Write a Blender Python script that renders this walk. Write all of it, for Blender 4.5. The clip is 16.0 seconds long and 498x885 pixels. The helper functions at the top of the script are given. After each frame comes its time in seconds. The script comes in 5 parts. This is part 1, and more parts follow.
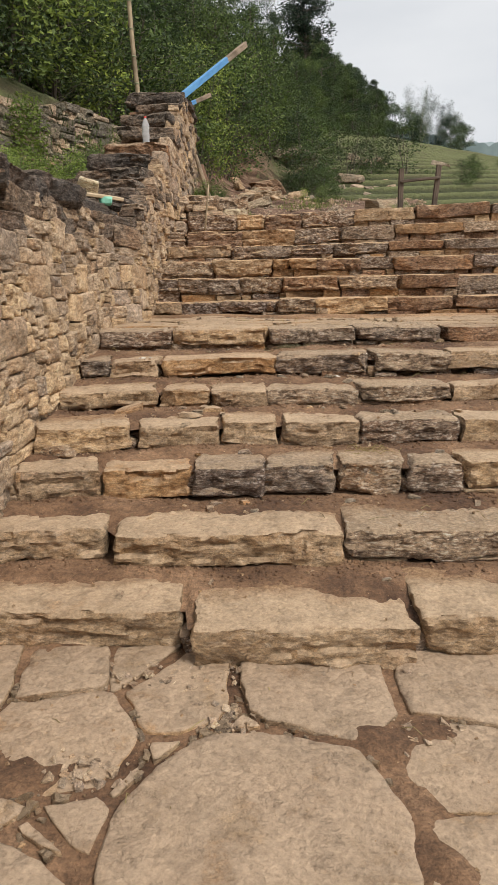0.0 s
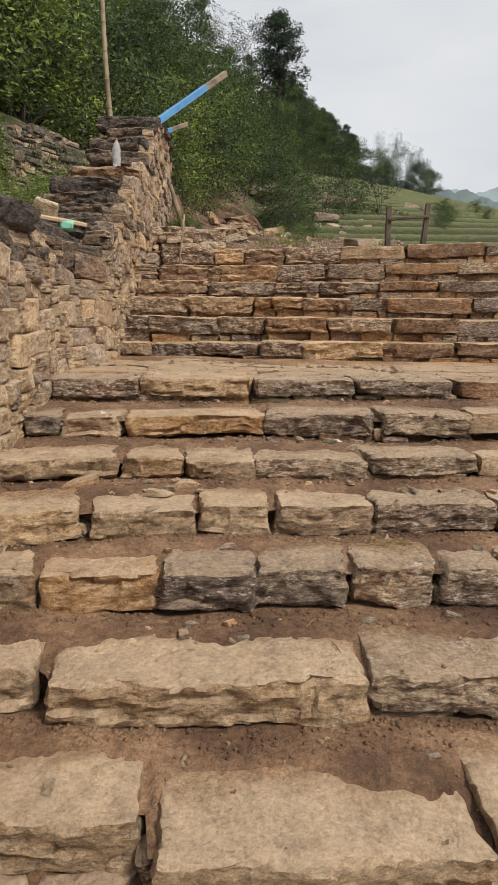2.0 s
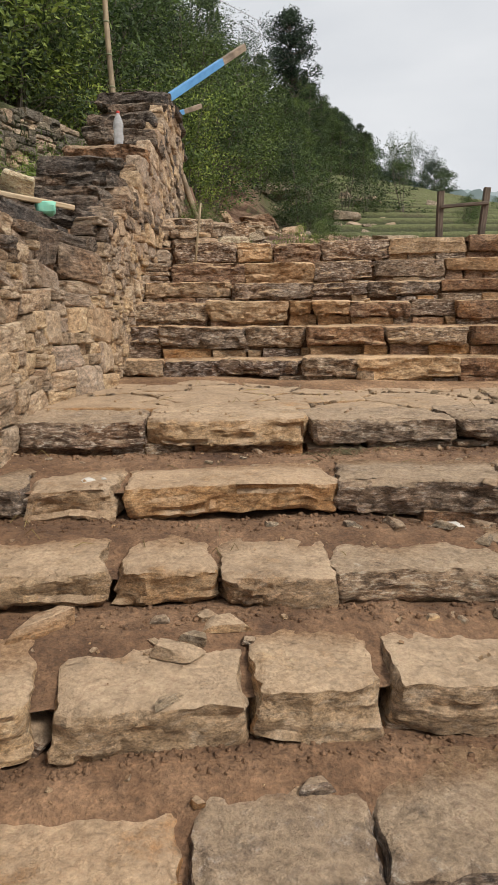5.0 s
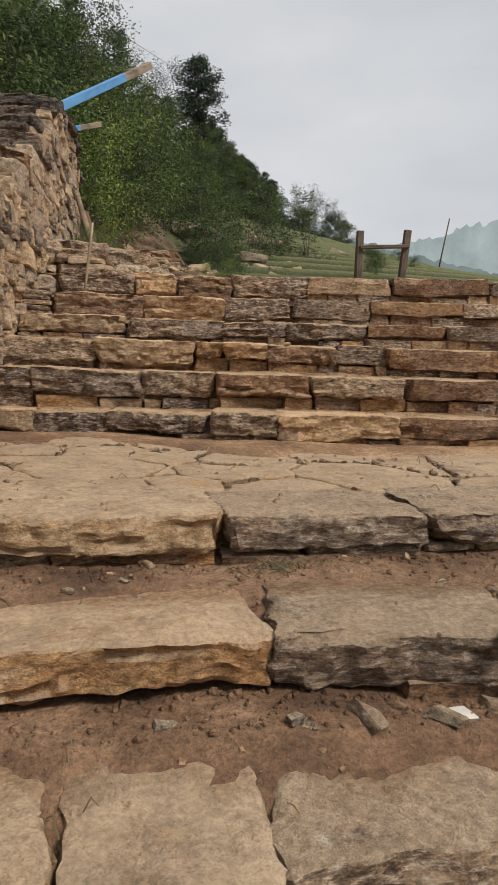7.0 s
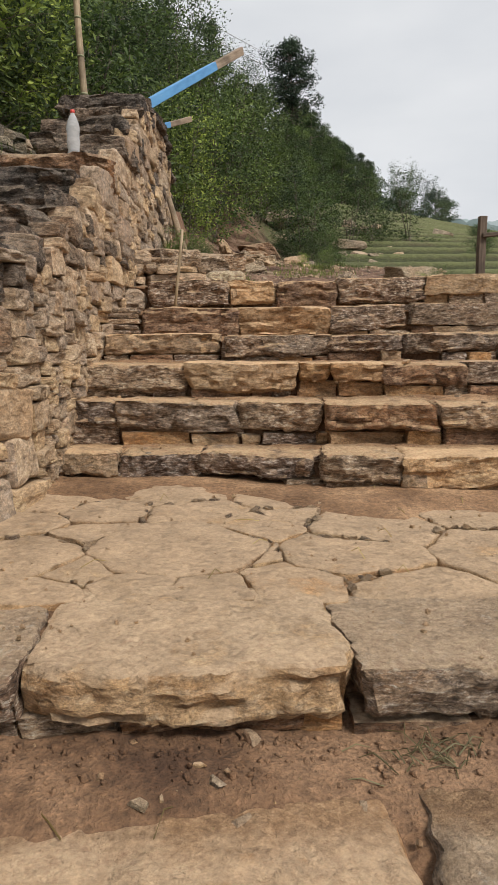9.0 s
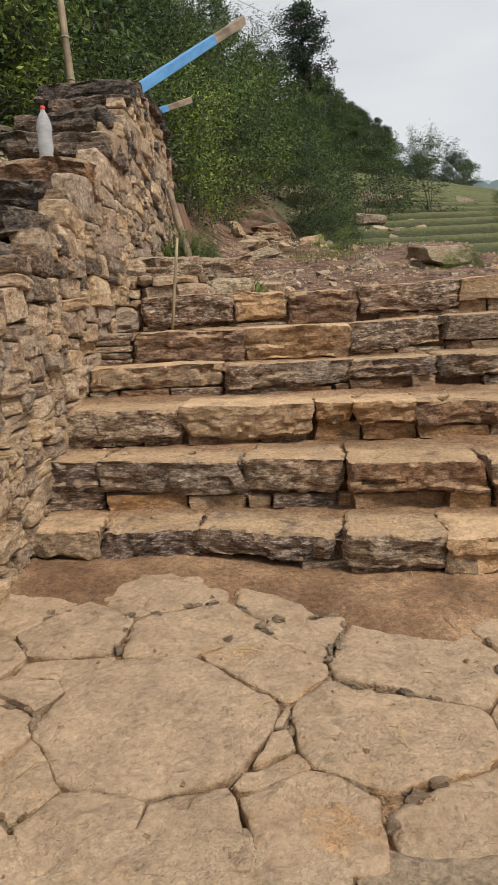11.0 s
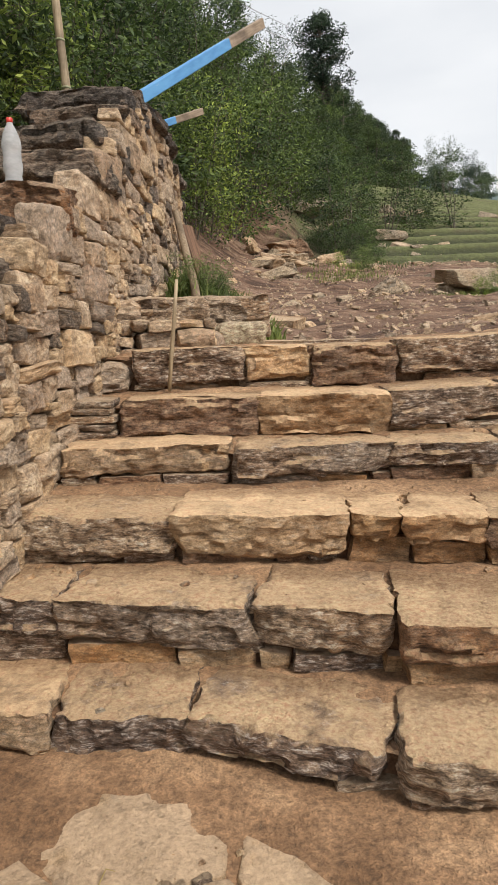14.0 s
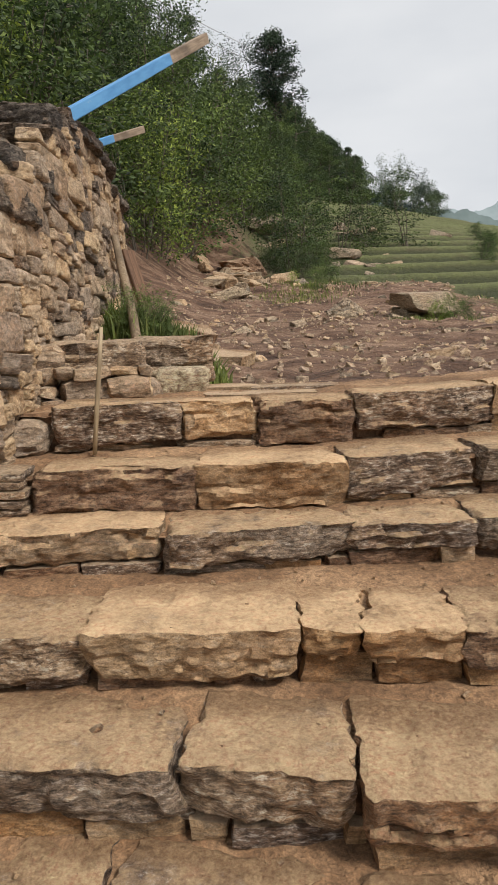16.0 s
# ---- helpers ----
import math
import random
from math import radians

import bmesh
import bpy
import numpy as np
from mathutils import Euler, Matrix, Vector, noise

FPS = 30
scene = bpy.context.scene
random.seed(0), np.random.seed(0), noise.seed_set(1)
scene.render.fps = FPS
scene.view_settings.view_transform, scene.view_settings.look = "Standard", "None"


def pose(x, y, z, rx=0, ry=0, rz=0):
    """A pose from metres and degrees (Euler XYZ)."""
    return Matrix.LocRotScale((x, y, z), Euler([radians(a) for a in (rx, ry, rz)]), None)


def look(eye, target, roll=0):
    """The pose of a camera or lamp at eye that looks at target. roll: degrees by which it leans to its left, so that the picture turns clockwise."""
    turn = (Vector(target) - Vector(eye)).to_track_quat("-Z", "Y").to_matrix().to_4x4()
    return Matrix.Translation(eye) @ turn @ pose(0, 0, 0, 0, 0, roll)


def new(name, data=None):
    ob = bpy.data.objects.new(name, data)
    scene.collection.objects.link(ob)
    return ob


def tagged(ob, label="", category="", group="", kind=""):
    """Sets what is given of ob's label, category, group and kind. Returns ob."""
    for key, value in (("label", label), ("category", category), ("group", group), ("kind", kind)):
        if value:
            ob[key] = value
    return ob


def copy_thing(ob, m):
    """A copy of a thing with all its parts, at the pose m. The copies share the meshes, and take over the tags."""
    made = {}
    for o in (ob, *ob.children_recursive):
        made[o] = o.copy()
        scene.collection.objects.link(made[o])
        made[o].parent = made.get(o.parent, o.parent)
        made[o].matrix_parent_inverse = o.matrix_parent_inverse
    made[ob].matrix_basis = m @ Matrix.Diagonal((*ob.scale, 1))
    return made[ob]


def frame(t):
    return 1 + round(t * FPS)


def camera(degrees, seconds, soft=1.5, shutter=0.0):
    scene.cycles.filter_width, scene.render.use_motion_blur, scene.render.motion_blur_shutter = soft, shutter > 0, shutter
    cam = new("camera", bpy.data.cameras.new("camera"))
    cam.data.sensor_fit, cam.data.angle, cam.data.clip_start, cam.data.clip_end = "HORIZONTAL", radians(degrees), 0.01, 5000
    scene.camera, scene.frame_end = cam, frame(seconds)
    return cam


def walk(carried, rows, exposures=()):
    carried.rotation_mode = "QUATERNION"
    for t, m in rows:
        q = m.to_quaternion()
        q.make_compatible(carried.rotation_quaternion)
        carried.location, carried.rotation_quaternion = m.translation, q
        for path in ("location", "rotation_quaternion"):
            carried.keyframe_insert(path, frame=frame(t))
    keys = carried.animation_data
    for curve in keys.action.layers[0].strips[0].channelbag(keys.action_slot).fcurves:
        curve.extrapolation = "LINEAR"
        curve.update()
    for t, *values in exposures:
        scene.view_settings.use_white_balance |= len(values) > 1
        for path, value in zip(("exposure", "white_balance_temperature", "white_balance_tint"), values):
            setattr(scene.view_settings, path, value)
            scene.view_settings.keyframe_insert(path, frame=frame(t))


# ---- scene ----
cam = camera(42.3, 16.0, soft=0.5)
PATH = [
    (0, (-0.024, 0.197, 1.533), (-0.012, 2.137, 1.047), -0.7),
    (0.5, (-0.117, 0.415, 1.565), (0.041, 2.37, 1.173), -0.1),
    (1, (-0.168, 0.597, 1.582), (0.003, 2.549, 1.184), 0.3),
    (1.5, (-0.094, 0.902, 1.543), (0.04, 2.858, 1.149), 0.3),
    (2, (-0.1, 1.085, 1.586), (0.011, 3.044, 1.2), 0.9),
    (2.5, (-0.198, 1.375, 1.583), (-0.083, 3.325, 1.155), 0.6),
    (3, (-0.218, 1.578, 1.58), (-0.075, 3.528, 1.155), 1.0),
    (3.5, (-0.158, 1.802, 1.614), (-0.043, 3.779, 1.334), 0.8),
    (3.7, (-0.155, 1.859, 1.638), (-0.057, 3.838, 1.368), 1.0),
    (5.8, (-0.268, 2.908, 1.578), (-0.195, 4.860, 1.151), -0.7),
    (6, (-0.241, 2.970, 1.559), (-0.143, 4.921, 1.131), -1.5),
    (6.5, (-0.172, 3.279, 1.565), (0.130, 5.210, 1.140), 0.7),
    (7, (-0.146, 3.551, 1.664), (0.225, 5.500, 1.412), 2.2),
    (7.5, (-0.173, 3.731, 1.709), (0.042, 5.708, 1.493), 2.0),
    (8, (-0.144, 3.98, 1.784), (0.0, 5.96, 1.535), -0.0),
    (8.5, (-0.125, 4.048, 1.88), (-0.057, 6.021, 1.56), -1.2),
    (9, (-0.133, 4.219, 1.896), (-0.06, 6.196, 1.6), 0.2),
    (9.2, (-0.153, 4.323, 1.923), (-0.074, 6.301, 1.641), 0.9),
    (11.3, (0.002, 5.001, 2.251), (0.002, 6.965, 1.874), -2.4),
    (11.5, (0.01, 5.065, 2.236), (0.05, 7.029, 1.861), -1.5),
    (12, (-0.031, 5.264, 2.346), (0.043, 7.223, 1.948), 0.9),
    (12.5, (-0.075, 5.363, 2.368), (-0.056, 7.328, 1.996), 1.1),
    (13, (-0.069, 5.656, 2.407), (-0.133, 7.617, 2.019), 0.0),
    (13.5, (-0.047, 5.724, 2.529), (-0.145, 7.682, 2.135), -0.1),
    (14, (-0.013, 5.863, 2.532), (-0.051, 7.833, 2.189), -1.4),
    (14.5, (-0.018, 5.99, 2.556), (0.07, 7.966, 2.256), 0.8),
    (15, (-0.036, 6.129, 2.579), (0.127, 8.105, 2.311), 1.1),
    (15.5, (0.024, 6.297, 2.618), (0.182, 8.261, 2.278), 0.1),
    (16, (0.086, 6.372, 2.742), (0.18, 8.346, 2.431), -1.4),
]
walk(cam, [(t, look(eye, target, roll)) for t, eye, target, roll in PATH],
     exposures=[(0, 0.03), (0.5, -0.06), (1.0, -0.16), (2.0, -0.03), (3.5, -0.06), (6.0, 0.04), (7.0, -0.20), (7.5, -0.34), (8.0, -0.20), (8.5, -0.10), (9.0, -0.01), (11.5, -0.05), (12.5, 0.0), (13.5, 0.2), (14.0, 0.22), (14.5, -0.08), (15.0, -0.24), (15.5, -0.10), (16.0, 0.0)])

# ---- light ----
SUN_FROM = Vector((0.52, -0.52, 0.86)).normalized()
world = bpy.data.worlds.new("world")
scene.world = world
world.use_nodes = True
wn, wl = world.node_tree.nodes, world.node_tree.links
wn.clear()
sky = wn.new("ShaderNodeTexSky")
sky.sky_type, sky.sun_disc = "NISHITA", False
sky.sun_elevation = math.asin(SUN_FROM.z)
sky.sun_rotation = math.atan2(SUN_FROM.x, SUN_FROM.y)
sky_bg = wn.new("ShaderNodeBackground")
sky_bg.inputs["Strength"].default_value = 0.10
wl.new(sky.outputs[0], sky_bg.inputs[0])
cloud_at = wn.new("ShaderNodeTexCoord")
cloud_map = wn.new("ShaderNodeMapping")
cloud_map.inputs["Scale"].default_value = (1.6, 1.6, 4.5)
cloud_noise = wn.new("ShaderNodeTexNoise")
cloud_noise.inputs["Scale"].default_value = 1.4
cloud_noise.inputs["Detail"].default_value = 5
cloud_ramp = wn.new("ShaderNodeValToRGB")
cloud_ramp.color_ramp.elements[0].position, cloud_ramp.color_ramp.elements[0].color = 0.33, (0.69, 0.715, 0.75, 1)
cloud_ramp.color_ramp.elements[1].position, cloud_ramp.color_ramp.elements[1].color = 0.68, (0.86, 0.87, 0.885, 1)
cloud_bg = wn.new("ShaderNodeBackground")
cloud_bg.inputs["Strength"].default_value = 0.98
wl.new(cloud_at.outputs["Generated"], cloud_map.inputs[0])
wl.new(cloud_map.outputs[0], cloud_noise.inputs["Vector"])
wl.new(cloud_noise.outputs["Fac"], cloud_ramp.inputs[0])
wl.new(cloud_ramp.outputs[0], cloud_bg.inputs[0])
cover = wn.new("ShaderNodeMixShader")
cover.inputs[0].default_value = 0.93
world_out = wn.new("ShaderNodeOutputWorld")
wl.new(sky_bg.outputs[0], cover.inputs[1])
wl.new(cloud_bg.outputs[0], cover.inputs[2])
wl.new(cover.outputs[0], world_out.inputs[0])
sun = new("sun", bpy.data.lights.new("sun", "SUN"))
sun.data.energy, sun.data.angle, sun.data.color = 3.5, radians(14), (1.0, 0.93, 0.84)
sun.matrix_world = look(SUN_FROM * 40, (0, 0, 0))


# ---- materials ----
class Nodes:
    """A small helper to write node materials."""

    def __init__(self, name, rough=0.85):
        self.mat = bpy.data.materials.new(name)
        self.mat.use_nodes = True
        self.tree = self.mat.node_tree
        self.bsdf = self.tree.nodes["Principled BSDF"]
        self.bsdf.inputs["Roughness"].default_value = rough
        self.at = self.add("ShaderNodeTexCoord")
        self.info = self.add("ShaderNodeObjectInfo")
        self.geo = self.add("ShaderNodeNewGeometry")
        both = self.add("ShaderNodeMath")
        both.operation = "ADD"
        self.link(self.info.outputs["Random"], both.inputs[0])
        self.link(self.geo.outputs["Random Per Island"], both.inputs[1])
        own = self.add("ShaderNodeMath")
        own.operation = "FRACT"
        self.link(both.outputs[0], own.inputs[0])
        self.seed = own.outputs[0]

    def add(self, kind):
        return self.tree.nodes.new(kind)

    def link(self, a, b):
        self.tree.links.new(a, b)

    def noise(self, scale, stretch=(1, 1, 1), detail=4, rough=0.55, shift=False, space="Object", warp=0.0):
        m = self.add("ShaderNodeMapping")
        m.inputs["Scale"].default_value = stretch
        src = self.geo.outputs["Position"] if space == "World" else self.at.outputs[space]
        self.link(src, m.inputs[0])
        if shift:
            k = self.add("ShaderNodeMath")
            k.operation = "MULTIPLY"
            k.inputs[1].default_value = 37.0
            self.link(self.seed, k.inputs[0])
            self.link(k.outputs[0], m.inputs["Location"])
        n = self.add("ShaderNodeTexNoise")
        n.inputs["Scale"].default_value, n.inputs["Detail"].default_value, n.inputs["Roughness"].default_value = scale, detail, rough
        n.inputs["Distortion"].default_value = warp
        self.link(m.outputs[0], n.inputs["Vector"])
        return n.outputs["Fac"]

    def facets(self, scale, stretch=(1, 1, 1)):
        """Broken facets: the height of a tilted plane in each cell, and the cell's own tone."""
        m = self.add("ShaderNodeMapping")
        m.inputs["Scale"].default_value = tuple(scale * c for c in stretch)
        k = self.add("ShaderNodeMath")
        k.operation = "MULTIPLY"
        k.inputs[1].default_value = 41.0
        self.link(self.seed, k.inputs[0])
        self.link(k.outputs[0], m.inputs["Location"])
        bend = self.add("ShaderNodeTexNoise")
        bend.inputs["Scale"].default_value = 1.7
        bend.inputs["Detail"].default_value = 4
        push = self.add("ShaderNodeVectorMath")
        push.operation = "MULTIPLY_ADD"
        push.inputs[1].default_value = (0.9, 0.9, 0.9)
        self.link(self.at.outputs["Object"], m.inputs[0])
        self.link(m.outputs[0], bend.inputs["Vector"])
        self.link(bend.outputs["Color"], push.inputs[0])
        self.link(m.outputs[0], push.inputs[2])
        v = self.add("ShaderNodeTexVoronoi")
        v.inputs["Scale"].default_value = 1.0
        self.link(push.outputs[0], v.inputs["Vector"])
        off, tilt, dot = [self.add("ShaderNodeVectorMath") for _ in range(3)]
        off.operation, tilt.operation, dot.operation = "SUBTRACT", "SUBTRACT", "DOT_PRODUCT"
        self.link(push.outputs[0], off.inputs[0])
        self.link(v.outputs["Position"], off.inputs[1])
        self.link(v.outputs["Color"], tilt.inputs[0])
        tilt.inputs[1].default_value = (0.5, 0.5, 0.5)
        self.link(off.outputs[0], dot.inputs[0])
        self.link(tilt.outputs[0], dot.inputs[1])
        tone = self.add("ShaderNodeSeparateColor")
        self.link(v.outputs["Color"], tone.inputs[0])
        return dot.outputs["Value"], tone.outputs[1]

    def ramp(self, fac, *stops):
        r = self.add("ShaderNodeValToRGB")
        e = r.color_ramp.elements
        while len(e) < len(stops):
            e.new(0.5)
        for el, (p, c) in zip(e, stops):
            el.position, el.color = p, (*c, 1) if len(c) == 3 else c
        self.link(fac, r.inputs[0])
        return r.outputs[0]

    def mask(self, fac, lo, hi):
        m = self.add("ShaderNodeMapRange")
        m.inputs["From Min"].default_value, m.inputs["From Max"].default_value = lo, hi
        self.link(fac, m.inputs[0])
        return m.outputs[0]

    def mix(self, fac, a, b, blend="MIX"):
        m = self.add("ShaderNodeMix")
        m.data_type, m.blend_type = "RGBA", blend
        for sock, v in ((m.inputs[0], fac), (m.inputs[6], a), (m.inputs[7], b)):
            if isinstance(v, (int, float)):
                sock.default_value = v
            elif isinstance(v, tuple):
                sock.default_value = (*v, 1)
            else:
                self.link(v, sock)
        return m.outputs[2]

    def math(self, op, a, b):
        m = self.add("ShaderNodeMath")
        m.operation = op
        for sock, v in zip(m.inputs, (a, b)):
            if isinstance(v, (int, float)):
                sock.default_value = v
            else:
                self.link(v, sock)
        return m.outputs[0]

    def finish(self, colour, bumps=()):
        self.link(colour, self.bsdf.inputs["Base Color"])
        last = None
        for height, strength, dist in bumps:
            b = self.add("ShaderNodeBump")
            b.inputs["Strength"].default_value, b.inputs["Distance"].default_value = strength, dist
            self.link(height, b.inputs["Height"])
            if last:
                self.link(last, b.inputs["Normal"])
            last = b.outputs[0]
        if last:
            self.link(last, self.bsdf.inputs["Normal"])
        return self.mat


def stone_material(name, dark, mid, light, fleck, dust=0.7, dust_colour=(0.51, 0.372, 0.245), rust=0.3, streaks=0.35, silt=0.0, calm=0.0):
    """Layered stone: beds of three tones, rust stains, pale mineral flecks, pits with relief shade put into their
    colour, and dust lying on what faces up.
    """
    n = Nodes(name, 0.88)
    strata = n.noise(11.0 - 5.0 * calm, (0.9, 0.9, 3.4 - 1.6 * calm), 9, 0.72 - 0.06 * calm, True, warp=0.35)
    cloud = n.noise(2.6, (1, 1, 1), 4, 0.5, True)
    pits = n.noise(42.0, (0.85, 0.85, 1.6), 6, 0.70, True, warp=0.2)
    grain = n.noise(150.0, (1, 1, 1.3), 3, 0.7, True)
    chip, chip_tone = n.facets(9.0, (1, 1, 1.8))
    nick, _ = n.facets(30.0, (1, 1, 1.8))
    base = n.ramp(strata, (0.33, dark), (0.50, mid), (0.66, light))
    stain = n.mask(cloud, 0.47, 0.66)
    base = n.mix(n.math("MULTIPLY", stain, rust), base, (0.36, 0.165, 0.055))
    vein = n.noise(30.0 - 12.0 * calm, (0.7, 0.7, 3.2 - 1.4 * calm), 8, 0.76, True, warp=0.25)
    base = n.mix(n.math("MULTIPLY", n.mask(vein, 0.515, 0.60), streaks), base, fleck)
    # low spots of veins and pits darkened in the colour, as shade in relief
    base = n.mix(n.math("MULTIPLY", n.mask(vein, 0.455, 0.375), 0.80 - 0.5 * calm), base, tuple(c * 0.45 for c in dark))
    base = n.mix(0.72 - 0.35 * calm, base, n.ramp(pits, (0.36, (0.08, 0.075, 0.07)), (0.50, (0.50, 0.49, 0.48)), (0.64, (0.84, 0.83, 0.81))), "OVERLAY")
    base = n.mix(0.48, base, n.ramp(grain, (0.32, (0.16, 0.16, 0.16)), (0.68, (0.84, 0.84, 0.84))), "OVERLAY")
    base = n.mix(0.22, base, n.ramp(chip_tone, (0.0, (0.30, 0.30, 0.30)), (1.0, (0.72, 0.71, 0.69))), "OVERLAY")
    vary = n.ramp(n.seed, (0.0, (0.34, 0.335, 0.34)), (0.35, (0.46, 0.45, 0.44)), (0.7, (0.58, 0.54, 0.48)), (1.0, (0.68, 0.63, 0.56)))
    base = n.mix(0.8, base, vary, "OVERLAY")
    if dust:
        sep = n.add("ShaderNodeSeparateXYZ")
        n.link(n.geo.outputs["Normal"], sep.inputs[0])
        ragged = n.math("ADD", sep.outputs["Z"], n.math("MULTIPLY", n.math("SUBTRACT", pits, 0.5), 0.9))
        up = n.mask(ragged, 0.35, 0.85)
        wear = n.noise(5.0, (1, 1, 1), 7, 0.68, False, "World")
        patch = n.mask(wear, 0.29, 0.45)
        speck = n.noise(55.0, (1, 1, 1), 6, 0.75, False, "World")
        tone = n.mix(n.mask(wear, 0.3, 0.7), tuple(c * 0.78 for c in dust_colour), tuple(min(1, c * 1.18) for c in dust_colour))
        tone = n.mix(0.62 - 0.2 * calm, tone, n.ramp(speck, (0.33, (0.16, 0.15, 0.14)), (0.5, (0.5, 0.5, 0.5)), (0.68, (0.80, 0.80, 0.79))), "OVERLAY")
        base = n.mix(n.math("MULTIPLY", n.math("MULTIPLY", up, patch), dust), base, tone)
        base = n.mix(n.math("MULTIPLY", n.mask(wear, 0.50, 0.66), dust * 0.18), base, tone)
    if silt:
        # a film of brown silt washed over the rear of the tread
        where = n.add("ShaderNodeTexCoord")
        axes = n.add("ShaderNodeSeparateXYZ")
        n.link(where.outputs["Object"], axes.inputs[0])
        drift = n.noise(3.2, (1, 1, 1), 6, 0.62, False, "World")
        reach = n.math("ADD", axes.outputs["Y"], n.math("MULTIPLY", n.math("SUBTRACT", drift, 0.5), 0.5))
        film = n.math("MULTIPLY", n.math("MULTIPLY", n.mask(reach, 0.01, 0.13), n.mask(sep.outputs["Z"], 0.5, 0.8)), silt)
        base = n.mix(film, base, n.ramp(speck, (0.36, (0.17, 0.090, 0.042)), (0.52, (0.30, 0.176, 0.088)), (0.66, (0.46, 0.292, 0.16))))
    return n.finish(base, ((strata, 0.8 - 0.3 * calm, 0.035), (vein, 0.9 - 0.4 * calm, 0.028), (chip, 1.0 - 0.3 * calm, 0.042), (nick, 0.9, 0.016), (pits, 1.0 - 0.6 * calm, 0.012), (grain, 0.8, 0.004)))


TONE_COLOURS = {
    "t": ("tan_sandstone", (0.28, 0.19, 0.113), (0.40, 0.28, 0.165), (0.52, 0.39, 0.26), (0.58, 0.49, 0.38), 0.85),
    "y": ("ochre_sandstone", (0.25, 0.140, 0.064), (0.36, 0.216, 0.105), (0.47, 0.32, 0.182), (0.52, 0.41, 0.27), 0.8),
    "r": ("rust_brown_stone", (0.10, 0.054, 0.035), (0.27, 0.155, 0.092), (0.40, 0.27, 0.178), (0.46, 0.37, 0.29), 0.8),
    "g": ("grey_schist", (0.115, 0.080, 0.056), (0.32, 0.236, 0.168), (0.47, 0.365, 0.275), (0.68, 0.61, 0.53), 0.85),
    "d": ("dark_schist", (0.066, 0.045, 0.034), (0.215, 0.150, 0.112), (0.37, 0.28, 0.215), (0.70, 0.64, 0.58), 0.85),
}
WEAR = {"t": (0.3, 0.4), "y": (0.5, 0.3), "r": (0.55, 0.4), "g": (0.25, 0.8), "d": (0.2, 0.85)}
TONES = {k: stone_material(*c, rust=WEAR[k][0], streaks=WEAR[k][1], silt=0.85, calm=0.65 if k in "ty" else 0.0) for k, c in TONE_COLOURS.items()}
UPPER_TONES = {k: stone_material("upper_" + c[0], *c[1:5], 0.92, (0.63, 0.43, 0.25), rust=WEAR[k][0], streaks=WEAR[k][1], silt=0.75, calm=0.7 if k in "ty" else 0.0) for k, c in TONE_COLOURS.items()}
EDGE_TONES = {k: stone_material("clean_" + c[0], *c[1:], rust=WEAR[k][0], streaks=WEAR[k][1], calm=0.65 if k in "ty" else 0.0) for k, c in TONE_COLOURS.items()}
slate_mat = stone_material("weathered_dark_slate", (0.028, 0.024, 0.022), (0.105, 0.088, 0.076), (0.24, 0.205, 0.175), (0.46, 0.42, 0.37), 0.15, rust=0.2)
wall_tan = stone_material("tan_wall_stone", (0.29, 0.21, 0.132), (0.47, 0.35, 0.228), (0.58, 0.455, 0.32), (0.56, 0.47, 0.36), 0.25, rust=0.25, calm=0.9)
wall_grey = stone_material("grey_brown_wall_stone", (0.23, 0.168, 0.117), (0.44, 0.34, 0.245), (0.58, 0.475, 0.365), (0.54, 0.49, 0.43), 0.25, rust=0.22, calm=0.7)
wall_dark = stone_material("dark_wall_stone", (0.075, 0.058, 0.046), (0.21, 0.162, 0.122), (0.36, 0.29, 0.23), (0.46, 0.41, 0.36), 0.2, rust=0.3)
pale_rock = stone_material("pale_field_rock", (0.20, 0.16, 0.115), (0.36, 0.30, 0.225), (0.47, 0.41, 0.325), (0.6, 0.56, 0.5), 0.4, rust=0.2)
mossy_stone = stone_material("mossy_old_stone", (0.09, 0.082, 0.06), (0.23, 0.20, 0.155), (0.36, 0.325, 0.26), (0.4, 0.38, 0.33), 0.85, (0.13, 0.15, 0.05), rust=0.1)
cream_rock = stone_material("cream_rock", (0.46, 0.38, 0.26), (0.64, 0.54, 0.38), (0.74, 0.65, 0.49), (0.7, 0.63, 0.5), 0.3, (0.6, 0.5, 0.35), rust=0.1)
flag_mat = stone_material("dusty_flagstone", (0.20, 0.135, 0.08), (0.34, 0.24, 0.145), (0.44, 0.325, 0.21), (0.5, 0.42, 0.33), 0.9, (0.405, 0.298, 0.205), rust=0.3, calm=1.0)

landing_mat = stone_material("sandy_flagstone", (0.22, 0.145, 0.08), (0.36, 0.25, 0.145), (0.46, 0.34, 0.21), (0.5, 0.42, 0.33), 0.92, (0.42, 0.30, 0.192), rust=0.3, calm=1.0)


